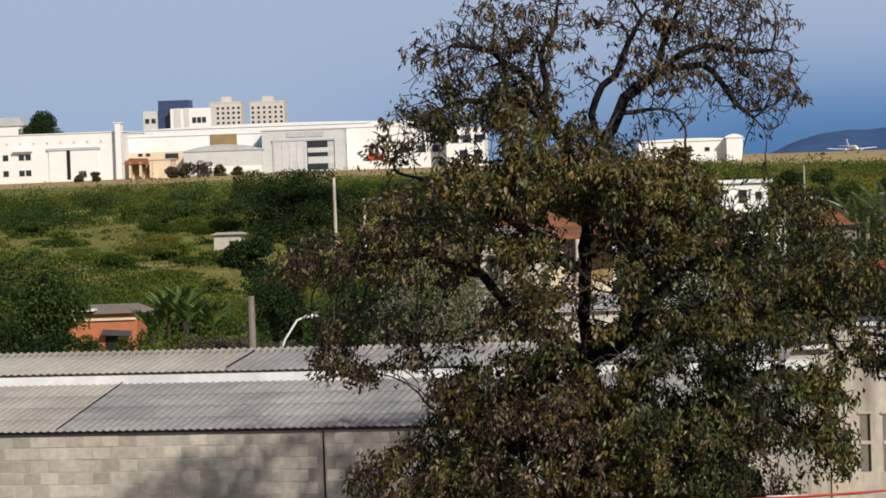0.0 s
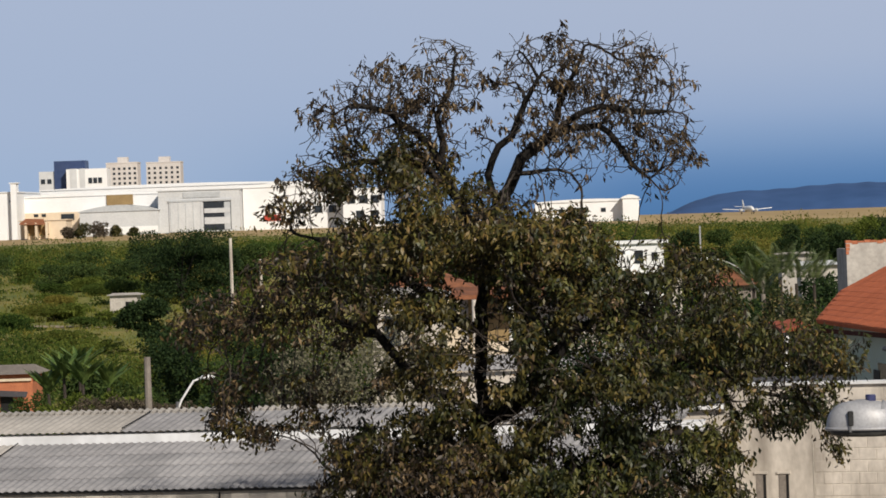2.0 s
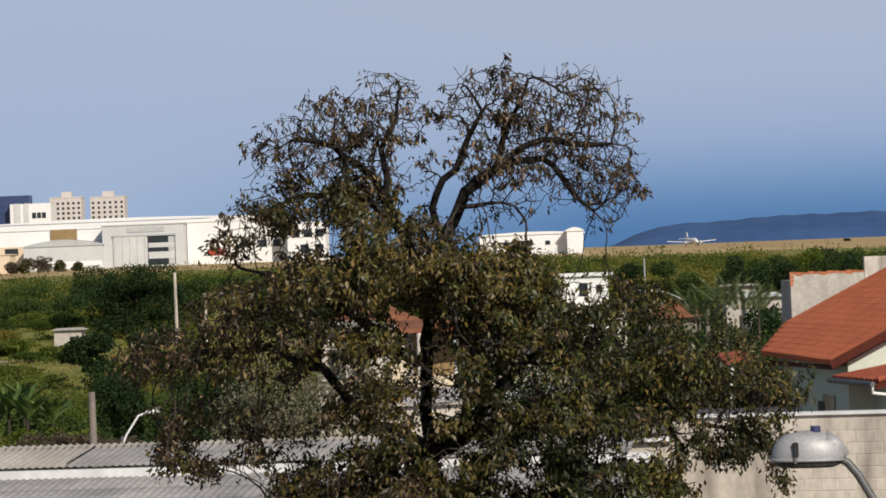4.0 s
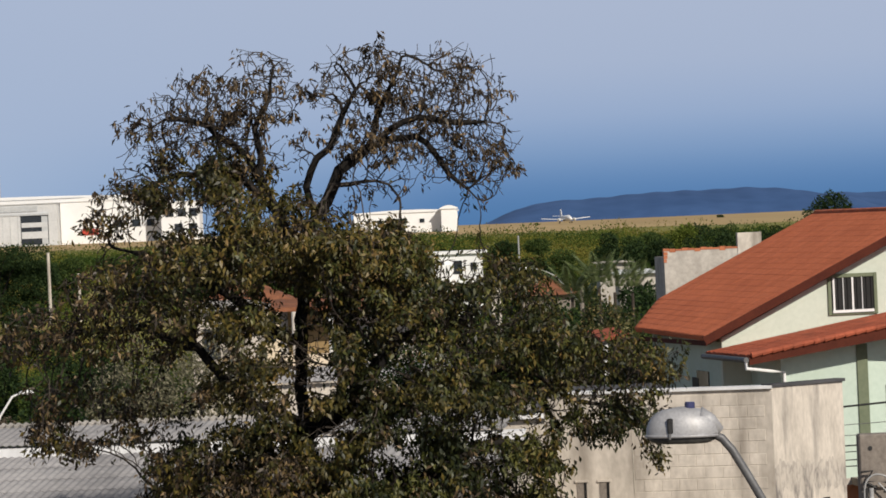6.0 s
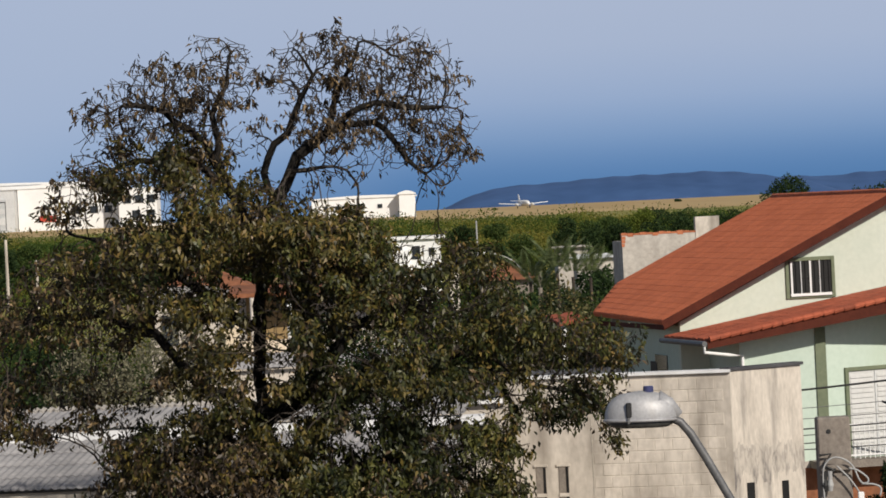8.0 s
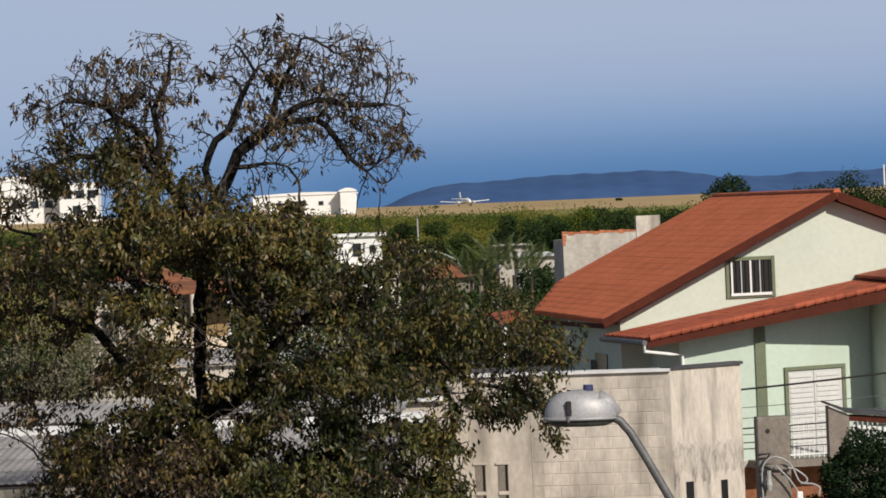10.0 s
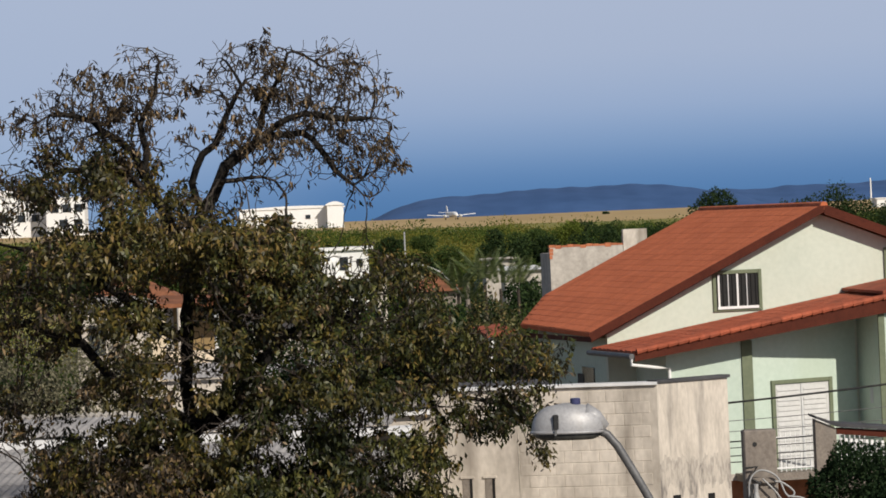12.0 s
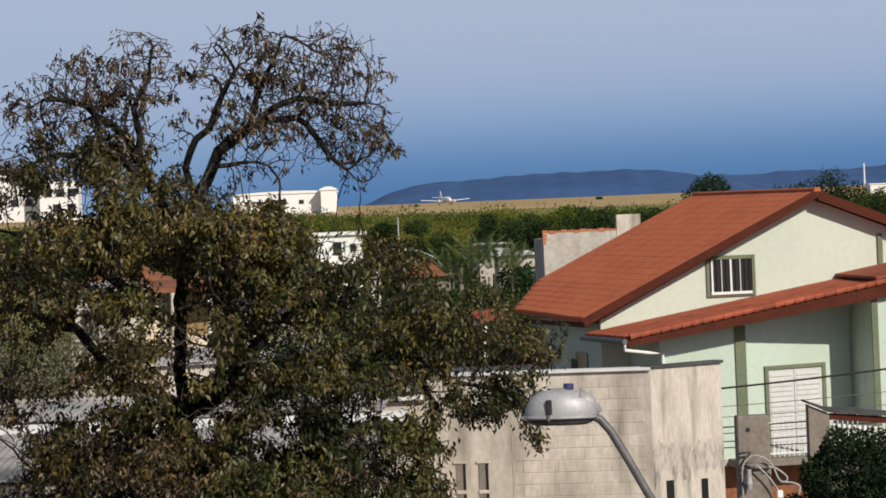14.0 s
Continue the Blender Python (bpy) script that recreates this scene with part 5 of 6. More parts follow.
# ---- houses and small things in the valley ----
def cottage(name, label, x0, x1, y, z_eave, z_ridge, depth, mat, roof, z0=0.0, hip=0.5, windows=()):
    """A small house, its ridge along the front, with a roof that overhangs."""
    t = thing(name, label, "house", ((x0 + x1) / 2, y, z0))
    w, he, hr = (x1 - x0) / 2, z_eave - z0, z_ridge - z0
    part("wall", box(-w, w, 0, depth, -1.0, he), mat, t)
    ov = 0.35
    bm = bmesh.new()
    v = [bm.verts.new(p) for p in ((-w - ov, -ov, he), (w + ov, -ov, he), (w + ov, depth + ov, he), (-w - ov, depth + ov, he), (-w + hip, depth / 2, hr), (w - hip, depth / 2, hr))]
    for f in ((0, 1, 5, 4), (1, 2, 5), (2, 3, 4, 5), (3, 0, 4), (3, 2, 1, 0)):
        bm.faces.new([v[k] for k in f])
    part("roof", bm, roof, t)
    for a, b, c, d in windows:
        part("window", box(a - w, b - w, -0.05, 0, c - z0, d - z0), M_GLASS, t)
    return t


t = cottage("brick_hut", "bare orange brick hut with a patched sheet roof", -30.3, -27.0, 170, 2.95, 3.35, 3.0, M_BRICK, M_CONCRETE, 0.0, 0.1)
part("white_sheet", box(-1.8, -0.3, -0.6, 0.3, 3.1, 3.2), M_WHITE, t, "white sheet on the roof edge")
part("beam", box(-1.7, 1.6, -0.12, 0, 2.62, 2.74), M_CREAM, t, "pale beam")
part("doorway", box(0.1, 0.7, -0.05, 0, 0, 1.9), M_DARK, t)
part("lean_roof", prism([(0.0, -0.5, 1.95), (1.4, -0.5, 1.85), (1.4, 0, 2.05), (0.0, 0, 2.15)], (0, 0, 0.05)), M_SHEET_DARK, t)
t = cottage("grey_shack", "small pale crumbling block shack on the slope", -45.0, -42.5, 330, 3.7, 3.9, 3, M_ROUGH, M_ROUGH, 1.6, 0.1)
part("doorway", box(0.2, 0.8, -0.05, 0, 0, 1.5), M_DARK, t)
cottage("tiled_house", "house with an orange tiled hip roof among trees", -9.4, -5.2, 150, 6.45, 7.35, 6, M_CREAM, M_TILE_OLD, 0.0, 1.4, ((0.8, 1.6, 5.0, 6.0), (2.6, 3.4, 5.0, 6.0)))
cottage("beige_house", "beige rendered house seen through the leaves", -7.6, -5.4, 120, 7.0, 7.3, 5, M_STUCCO, M_SHEET_PALE, 0.0, 0.4, ((0.4, 0.9, 5.4, 6.4),))
cottage("side_house", "small house with an orange roof by the palm", 4.6, 6.9, 160, 6.2, 6.9, 5, M_CONCRETE, M_TILE_OLD, 0.0, 0.9)
cottage("white_cottage", "white cottage with a pale sheet roof", 12.1, 14.1, 240, 6.5, 6.6, 5, M_ROUGH, M_STUCCO, 0.8, 0.2, ((0.9, 1.3, 5.6, 6.1),))
cottage("white_cottage", "white cottage with a pale sheet roof", 12.7, 15.0, 228, 5.9, 6.15, 5, M_ROUGH, M_FLASH, 0.8, 0.2)
t = hall("white_house", "white two-storey house with dark windows", 1.2, 5.4, 300, 1.6, 7.05, 6, M_WHITE, "house")
for x0, x1, z0, z1 in ((1.6, 2.2, 5.7, 6.5), (3.0, 3.7, 5.4, 6.5), (4.4, 4.9, 5.7, 6.3), (1.6, 2.2, 3.6, 4.6), (3.2, 3.8, 3.6, 4.6)):
    add_rect(t, "window", x0, x1, z0, z1, M_GLASS, 0.06)
part("stair_wall", box(-2.0, -0.6, -0.4, 0.0, -1, 4.6), M_WHITE, t)
t = thing("water_tank", "blue plastic water tank on a stand", "water tank", (4.28, 200, 0.2))
part("tank", lathe([(0.26, 5.95), (0.30, 6.0), (0.30, 6.35), (0.24, 6.45)], 14), M_BLUE, t, "blue tank")
part("stand", box(-0.25, 0.25, -0.25, 0.25, -0.4, 5.95), M_STUCCO, t)

# house with a porch seen through the tree
t = thing("porch_house", "beige house with a white-columned porch", "house", (-4.6, 86, 0))
part("wall", box(1.2, 5.2, 1.4, 1.6, -0.3, 7.6), M_ROUGH, t)
part("ochre_wall", box(1.4, 3.0, 1.36, 1.4, 6.3, 7.6), M_BROWN, t, "ochre wall inside the porch")
part("sill", box(1.3, 2.9, -0.35, 0.1, 6.25, 6.58), M_CREAM, t, "cream ledge")
part("column", tube([(2.47, -0.1, 6.58), (2.47, -0.1, 7.6)], 0.06, 10), M_WHITE, t, "white column")
part("column", tube([(1.60, -0.1, 6.58), (1.60, -0.1, 7.6)], 0.06, 10), M_STUCCO, t, "white column")
part("roof", prism([(1.0, 0.3, 7.6), (5.6, 0.3, 7.6), (5.6, 3, 7.75), (1.0, 3, 7.75)], (0, 0, 0.1)), M_TILE_OLD, t)
part("lower_wall", box(0, 5.2, -2.2, -2.0, -0.3, 5.95), M_STUCCO, t)
me_p = sheet_mesh("sheet", 1.062, 2.3, 0.30)
me_p.materials.append(M_SHEET)
for i in range(5):
    mesh_ob("roof_sheet", me_p, None, t, loc=(0.0 + 1.062 * i, -2.4, 6.02))


# ---- poles, masts and lamps ----
def simple_pole(name, label, x, y, z0, z1, r, mat):
    t = thing(name, label, "pole", (x, y, z0))
    part("shaft", tube([(0, 0, -0.5), (0, 0, z1 - z0)], [r * 1.25, r], 8), mat, t)
    return t


simple_pole("concrete_pole", "plain grey concrete pole behind the shed", -16.45, 130, 0, 4.95, 0.12, M_CONCRETE)
simple_pole("wooden_pole", "pale wooden pole on the slope", -33.7, 330, 1.8, 8.6, 0.13, M_STUCCO)
simple_pole("wooden_pole", "pale wooden pole on the slope", -31.0, 330, 1.8, 6.6, 0.12, M_STUCCO)
simple_pole("slim_mast", "slim white mast among the trees", 7.05, 250, 0.8, 8.55, 0.055, M_CABLE)
t = simple_pole("street_pole", "grey street pole with a lamp arm", 6.76, 150, 0, 6.85, 0.09, M_CONCRETE)
part("arm", tube([(0, 0, 5.9), (-0.5, -0.1, 6.55), (-1.1, -0.2, 7.2), (-1.7, -0.3, 7.5), (-1.95, -0.3, 7.52)], 0.034, 8), M_CABLE, t, "curved lamp arm")
part("lamp_head", box(-2.5, -1.9, -0.42, -0.18, 7.48, 7.62, 0.04), M_WHITE, t, "white lamp head")
t = thing("back_street_lamp", "grey street lamp rising behind the shed", "street lamp", (-14.0, 130, 0))
part("pole", tube([(-1.4, 0, -0.3), (-1.4, 0, 3.3)], 0.07, 8), M_GALV, t)
part("arm", tube([(-1.4, 0, 3.0), (-1.25, 0, 3.35), (-0.80, 0, 4.02), (-0.5, 0, 4.13)], 0.04, 8), M_WHITE, t, "pale curved arm")
part("lamp_head", lathe([(0.10, 4.08), (0.15, 4.13), (0.13, 4.20), (0.05, 4.24)], 12), M_WHITE, t, "white lamp head").matrix_basis = Matrix.Translation((-0.28, 0, 0)) @ Matrix.Diagonal((1.8, 1, 1, 1))
t = simple_pole("radio_mast", "tall thin white radio mast", 285.6, 1800, 6.5, 19.6, 0.35, M_WHITE)
h = hall("far_white_shed", "low white shed across the airfield", 144.2, 160, 900, 6.6, 9.2, 8, M_WHITE, "building")


# ---- the aeroplane on the runway ----
def aeroplane():
    t = thing("aeroplane", "white twin-engined aeroplane on the runway", "aeroplane", (62.5, 1500, 8.0), 11)
    part("fuselage", tube([(0, -9, 1.7), (0, -8, 1.9), (0, -5.5, 2.1), (0, 3, 2.1), (0, 7.5, 2.6), (0, 9.6, 3.0)], [0.25, 0.75, 1.15, 1.15, 0.7, 0.25], 14), M_WHITE, t, smooth=True)
    for s in (-1, 1):
        part("wing", prism([(s * 0.8, -1.6, 1.5), (s * 10.4, 0.4, 2.2), (s * 10.4, 1.4, 2.2), (s * 0.8, 1.6, 1.5)], (0, 0, 0.22)), M_WHITE, t)
        part("tailplane", prism([(s * 0.1, 7.4, 3.1), (s * 3.6, 8.6, 3.2), (s * 3.6, 9.4, 3.2), (s * 0.1, 9.4, 3.1)], (0, 0, 0.14)), M_WHITE, t)
        part("engine", tube([(s * 3.3, -2.6, 1.55), (s * 3.3, -2.2, 1.6), (s * 3.3, 0.2, 1.7), (s * 3.3, 1.2, 1.75)], [0.35, 0.62, 0.6, 0.3], 12), M_GREYPANEL, t, "grey engine pod", smooth=True)
        part("main_wheel", tube([(s * 2.6 - 0.15, 0.6, 0.45), (s * 2.6 + 0.15, 0.6, 0.45)], 0.45, 12), M_BLACK, t)
        part("gear_leg", tube([(s * 2.6, 0.6, 0.4), (s * 2.2, 0.5, 1.7)], 0.1, 6), M_GALV, t)
    part("fin", prism([(-0.09, 6.6, 3.0), (-0.09, 9.3, 3.2), (-0.09, 10.0, 5.9), (-0.09, 8.9, 5.9)], (0.18, 0, 0)), M_WHITE, t, "tall white tail fin")
    part("nose_wheel", tube([(-0.12, -6.6, 0.32), (0.12, -6.6, 0.32)], 0.32, 10), M_BLACK, t)
    part("nose_leg", tube([(0, -6.6, 0.3), (0, -6.4, 1.6)], 0.08, 6), M_GALV, t)


aeroplane()

# ---- trees and plants ----
for i, (x, w, hh) in enumerate(((-135, 6, 4.6), (-130.5, 7, 5.4), (-126, 4, 3.2), (-139, 5, 3.4), (-121, 4, 2.6), (-163, 4, 3.0), (-159, 3, 2.4))):
    far_tree("hangar_bush", "low green-brown bush in front of the hangars", x, 940, 8.1, w, hh, M_DRYBUSH if i % 2 else M_OLIVELEAF, 300 + i, 900, 0.7, 0.1, "bush")
for i, (az, w, hh) in enumerate(((0.0335, 2.2, 0.8), (0.0845, 3, 1.1))):
    far_tree("field_bush", "small dark bush on the dry airfield", az * 1350, 1350, 7.9 - 4 * az, w, hh, M_DKTREE, 320 + i, 500, 0.6, 0.05, "bush")
far_tree("leafy_tree", "dark green tree beside the brick hut", -26.2, 142, 0, 5.2, 7.5, M_MIDTREE, 31, 4200, 0.26, 0.2)
far_tree("leafy_tree", "dark green tree beside the brick hut", -29.2, 150, 0, 5.0, 6.6, M_DKTREE, 32, 3600, 0.26, 0.2)
far_tree("leafy_tree", "dark green tree beside the brick hut", -24.0, 133, 0, 3.2, 4.2, M_DKTREE, 33, 2400, 0.22, 0.15)
for i, (x, y, w, hh, m) in enumerate(((-18.9, 139, 2.4, 3.7, M_YELLOWBUSH), (-21.3, 136.5, 2.4, 3.4, M_YELLOWBUSH), (-20.0, 137, 2.6, 3.5, M_YELLOWBUSH), (-22.2, 136, 1.7, 2.7, M_MIDTREE), (-17.8, 138, 2.2, 3.4, M_YELLOWBUSH), (-21.3, 150, 3.0, 4.3, M_MIDTREE), (-19.2, 146, 3.2, 4.1, M_MIDTREE), (-17.3, 150, 3.4, 4.9, M_DKTREE), (-15.2, 148, 3.6, 4.6, M_MIDTREE), (-19.8, 165, 4.2, 5.4, M_DKTREE), (-16.6, 170, 4.6, 6.0, M_DKTREE), (-13.2, 150, 3.2, 5.2, M_DKTREE))):
    far_tree("bush", "dense green bush behind the shed", x, y, 0, w, hh, m, 40 + i, 2600, 0.24, 0.12, "bush")
for i, (x, y, w, hh, m) in enumerate(((-41.0, 350, 10.5, 7.6, M_DKTREE), (-41.6, 353, 8.6, 7.4, M_DKTREE), (-37.2, 352, 6.6, 6.4, M_DKTREE), (-34.0, 356, 6.2, 6.0, M_MIDTREE), (-31.2, 250, 5.6, 4.4, M_DKTREE), (-28.0, 255, 5.0, 4.8, M_DKTREE), (-28.5, 360, 8, 6.8, M_MIDTREE), (-20.5, 350, 8, 6.4, M_DKTREE), (-13.0, 345, 8, 6.0, M_MIDTREE), (-5.0, 350, 8, 6.2, M_MIDTREE))):
    far_tree("leafy_tree", "broad dark tree on the slope", x, y, float(ground_z(np.float64(x), np.float64(y))) - 0.3, w, hh, m, 60 + i, 5200, 0.34, 0.2)
for i in range(15):
    x, y = 9.5 + i * 3.3 + 1.2 * math.sin(i * 2.1), 385 + 26 * math.sin(i * 1.7)
    far_tree("leafy_tree", "green tree in the belt below the airfield", x, y, 2.4, 5.5 + 1.5 * math.sin(i * 1.3), 5.5 + 0.7 * math.sin(i * 2.3 + 1) + i * 0.05, M_DKTREE if i % 3 == 0 else M_MIDTREE, 80 + i, 2400, 0.36, 0.15)
for i, (x, y, w, hh) in enumerate(((12.2, 265, 6.0, 5.4), (15.2, 270, 5.2, 6.0), (18.6, 268, 5.6, 6.4), (22.0, 275, 6.0, 6.6), (8.2, 262, 4.6, 5.4), (9.6, 190, 3.6, 4.9), (12.2, 200, 3.6, 5.2), (10.4, 178, 4.0, 5.4), (9.2, 170, 3.6, 5.3))):
    far_tree("leafy_tree", "dark dense tree between the roofs", x, y, 0.8, w, hh, M_DKTREE, 110 + i, 2600, 0.3, 0.15)
for i, (x, y, w, hh) in enumerate(((8.4, 262, 3.4, 6.9), (9.6, 264, 2.6, 6.6), (16.0, 268, 3.6, 8.1), (18.4, 270, 3.8, 8.2), (20.8, 272, 3.6, 8.1), (23.0, 270, 3.6, 8.2))):
    far_tree("leafy_tree", "dark rounded tree below the airfield", x, y, 0.8, w, hh - 0.8, M_DKTREE, 290 + i, 4200, 0.26, 0.3)
far_tree("leafy_tree", "bright yellow-green bushy tree below the airfield", 24.6, 330, 2.0, 4.6, 7.2, M_YELLOWBUSH, 299, 4200, 0.3, 0.3)
far_tree("leafy_tree", "rounded dark tree behind the house", 34.9, 300, 1.5, 7.5, 9.9, M_DKTREE, 130, 9000, 0.3, 0.4)
for i, (x, hh, w) in enumerate(((35.9, 9.8, 4.2), (38.4, 9.9, 4.6), (40.6, 9.6, 4.6), (42.8, 8.8, 4.2))):
    far_tree("leafy_tree", "dark tree behind the house roof", x, 260, 1.0, w, hh, M_DKTREE, 131 + i, 2600, 0.26, 0.4)
for i, (x, y, w, hh) in enumerate(((8.7, 126, 3.2, 6.5), (9.7, 132, 3.2, 6.7), (7.7, 124, 2.8, 6.0), (6.0, 122, 2.8, 5.9), (4.6, 126, 3.0, 6.4))):
    far_tree("leafy_tree", "dense green garden tree near the palm", x, y, 0, w, hh, M_MIDTREE if i % 2 else M_DKTREE, 160 + i, 5200, 0.2, 0.3)
far_tree("grey_tree", "pale grey-green feathery tree behind the shed", -5.9, 74, 0, 3.6, 8.4, M_GREYLEAF, 140, 9000, 0.12, 0.5)
far_tree("grey_tree", "pale grey-green feathery tree behind the shed", -4.3, 76, 0, 2.8, 8.1, M_GREYLEAF, 141, 6000, 0.12, 0.5)
far_tree("leafy_tree", "dark tree behind the shed", -8.6, 84, 0, 3.6, 7.3, M_DKTREE, 142, 4200, 0.16, 0.45)
far_tree("leafy_tree", "dark tree between houses", -0.2, 78, 0, 2.9, 8.1, M_DKTREE, 145, 5200, 0.16, 0.4)
far_tree("leafy_tree", "dark tree between houses", 1.0, 100, 0, 4.2, 7.6, M_DKTREE, 143, 4200, 0.18, 0.4)
far_tree("leafy_tree", "dark tree between houses", 4.3, 112, 0, 4.0, 7.4, M_DKTREE, 144, 4200, 0.18, 0.4)
far_tree("garden_bush", "dense dark green bush by the gate", 8.6, 52, 0, 3.4, 6.15, M_BUSH, 150, 110000, 0.065, 0.5, "bush")
far_tree("garden_bush", "dense dark green bush by the gate", 7.55, 51.5, 0, 2.6, 5.35, M_BUSH, 152, 90000, 0.065, 0.5, "bush")
far_tree("garden_bush", "dense dark green bush by the gate", 9.4, 53, 0, 3.4, 6.35, M_BUSH, 151, 90000, 0.065, 0.5, "bush")

for i, (x, y, w, hh) in enumerate(((5.3, 104, 2.8, 7.55), (6.3, 107, 2.6, 7.1), (4.4, 108, 2.4, 7.2))):
    far_tree("leafy_tree", "olive green garden tree beside the tiled house", x, y, 0, w, hh, M_OLIVELEAF, 190 + i, 6500, 0.16, 0.3)
for i, (x, y, w, hh, m) in enumerate(((-62, 405, 6.5, 3.6, M_MIDTREE), (-57.5, 400, 6, 3.4, M_MIDTREE), (-55.0, 430, 8, 4.4, M_DKTREE), (-51.5, 392, 6.5, 4.0, M_MIDTREE), (-64, 455, 9, 4.2, M_MIDTREE), (-70, 440, 7, 3.0, M_YELLOWBUSH), (-59, 470, 8, 4.4, M_MIDTREE), (-80, 470, 9, 3.8, M_MIDTREE), (-74, 395, 6, 2.6, M_MIDTREE), (-48, 360, 5, 3.4, M_MIDTREE), (-47, 318, 4.5, 2.2, M_YELLOWBUSH), (-66, 370, 6, 2.2, M_YELLOWBUSH), (-40, 300, 4, 2.0, M_YELLOWBUSH), (-72, 345, 6, 2.0, M_MIDTREE))):
    far_tree("slope_bush", "rounded leafy bush on the grass slope", x, y, float(ground_z(np.float64(x), np.float64(y))) - 0.5, w, hh, m, 210 + i, 2200, 0.36, 0.1, "bush")
slope = random.Random(17)
for i in range(30):
    y = slope.uniform(235, 400)
    x = -y * slope.uniform(0.128, 0.205)
    m = (M_YELLOWBUSH, M_SHRUB, M_YELLOWBUSH, M_SHRUB)[i % 4]
    far_tree("slope_bush", "low spreading green bush in the tall grass", x, y, float(ground_z(np.float64(x), np.float64(y))) - 0.5, slope.uniform(4.5, 8.5), slope.uniform(1.3, 2.3), m, 400 + i, 2600, 0.26, 0.05, "bush")
far_tree("dry_bush", "withered brown bush in the tall grass", -46.5, 262, float(ground_z(np.float64(-46.5), np.float64(262.0))) - 0.3, 1.6, 1.9, M_DRYBUSH, 440, 2600, 0.16, 0.08, "bush")
for i, (x, y, w, hh, m) in enumerate(((-23.9, 134.5, 1.5, 2.35, M_DKTREE), (-22.9, 134, 1.3, 2.1, M_MIDTREE))):
    far_tree("bush", "low bush in front of the brick hut", x, y, 0, w, hh, m, 240 + i, 1500, 0.2, 0.08, "bush")


def frond_plant(name, label, x, y, z0, height, n, length, broad, mat, seed, droop=0.7, category="palm", low=0.6, bend=0.5):
    """A palm or banana: a stem, and leaves that arch outwards; palm leaves carry leaflets."""
    rng = np.random.default_rng(seed)
    t = thing(name, label, category, (x, y, z0))
    part("stem", tube([(0, 0, -0.4), (0.05, 0, height * 0.5), (0.0, 0.0, height)], [0.12, 0.08, 0.06], 8), M_TWIG, t)
    for k in range(n):
        a = 2.4 * k + rng.uniform(-0.3, 0.3)
        rise = rng.uniform(low, 1.5)
        d = Vector((math.cos(a), math.sin(a), 0))
        pts = [Vector((0, 0, height)) + d * length * q * math.cos(rise * (1 - bend * q)) + Vector((0, 0, length * (q * math.sin(rise) - droop * q * q))) for q in [j / 7 for j in range(8)]]
        side = d.cross(Vector((0, 0, 1)))
        vs = []
        if broad:
            for p, q, j in zip(pts, pts[1:], range(7)):
                w0, w1 = broad * math.sin(math.pi * (j + 0.3) / 7.6), broad * math.sin(math.pi * (j + 1.3) / 7.6)
                for s in (-1, 1):
                    vs.append([p, q, q + side * s * w1 + Vector((0, 0, -0.25 * w1)), p + side * s * w0 + Vector((0, 0, -0.25 * w0))])
        else:
            for j in range(26):
                q = 0.15 + 0.85 * j / 26
                i0 = min(int(q * 7), 6)
                p = pts[i0].lerp(pts[i0 + 1], q * 7 - i0)
                along = (pts[i0 + 1] - pts[i0]).normalized()
                ll = length * 0.17 * math.sin(math.pi * (0.12 + 0.85 * q))
                for s in (-1, 1):
                    e = p + (side * s * 0.8 + along * 0.6 + Vector((0, 0, -0.45))).normalized() * ll
                    vs.append([p, p.lerp(e, 0.5) + along * 0.022, e, p.lerp(e, 0.5) - along * 0.022])
        mesh_ob("frond", quads_mesh("frond", np.array([[list(v) for v in q4] for q4 in vs])), mat, t)
    return t


for i, (x, y, hh, n, ll) in enumerate(((5.9, 139, 6.5, 10, 1.9), (6.9, 138, 6.8, 11, 2.1), (7.6, 140, 6.6, 10, 1.9), (8.4, 142, 6.5, 9, 2.0), (6.4, 141, 6.0, 9, 1.7))):
    frond_plant("coconut_palm", "young coconut palm with upright feathery fronds", x, y, 0, hh, n, ll, 0, M_PALM, 3 + i, 0.28, low=0.95, bend=0.22)
for i, (x, y, w, hh) in enumerate(((3.3, 122, 2.8, 6.9), (4.3, 121, 2.8, 7.05), (5.3, 120, 2.6, 7.0), (6.4, 121, 2.6, 6.7), (7.5, 119, 2.6, 6.6))):
    far_tree("leafy_tree", "olive green garden tree below the palms", x, y, 0, w, hh, M_OLIVELEAF if i % 2 else M_MIDTREE, 270 + i, 4200, 0.2, 0.3)
for i, (x, y, hh) in enumerate(((-21.0, 140, 5.2), (-20.2, 139.5, 4.9), (-21.7, 140.5, 4.4), (-19.4, 141, 4.6), (-20.6, 141.5, 5.4))):
    frond_plant("banana_plant", "banana plant with broad upright leaves", x, y, 0, hh * 0.74, 11, 1.35, 0.15, M_BANANA, 10 + i, 0.2, "banana plant", 1.0)

for i, (x, y, w, hh) in enumerate(((-28.2, 163, 2.2, 2.3), (-27.0, 162, 2.4, 1.9), (-25.8, 161, 2.2, 2.7))):
    far_tree("bush", "low green bush in front of the brick hut", x, y, 0, w, hh, M_MIDTREE, 250 + i, 1800, 0.2, 0.06, "bush")
for i, (x, y, w, hh) in enumerate(((-18.9, 133, 2.2, 3.7), (-17.9, 132.5, 2.3, 3.75), (-17.0, 133, 2.0, 3.6), (-16.0, 134, 2.2, 3.4))):
    far_tree("dry_bush", "grey-brown leafless thicket behind the shed", x, y, 0, w, hh, M_DRYBUSH, 260 + i, 5200, 0.12, 0.12, "bush")

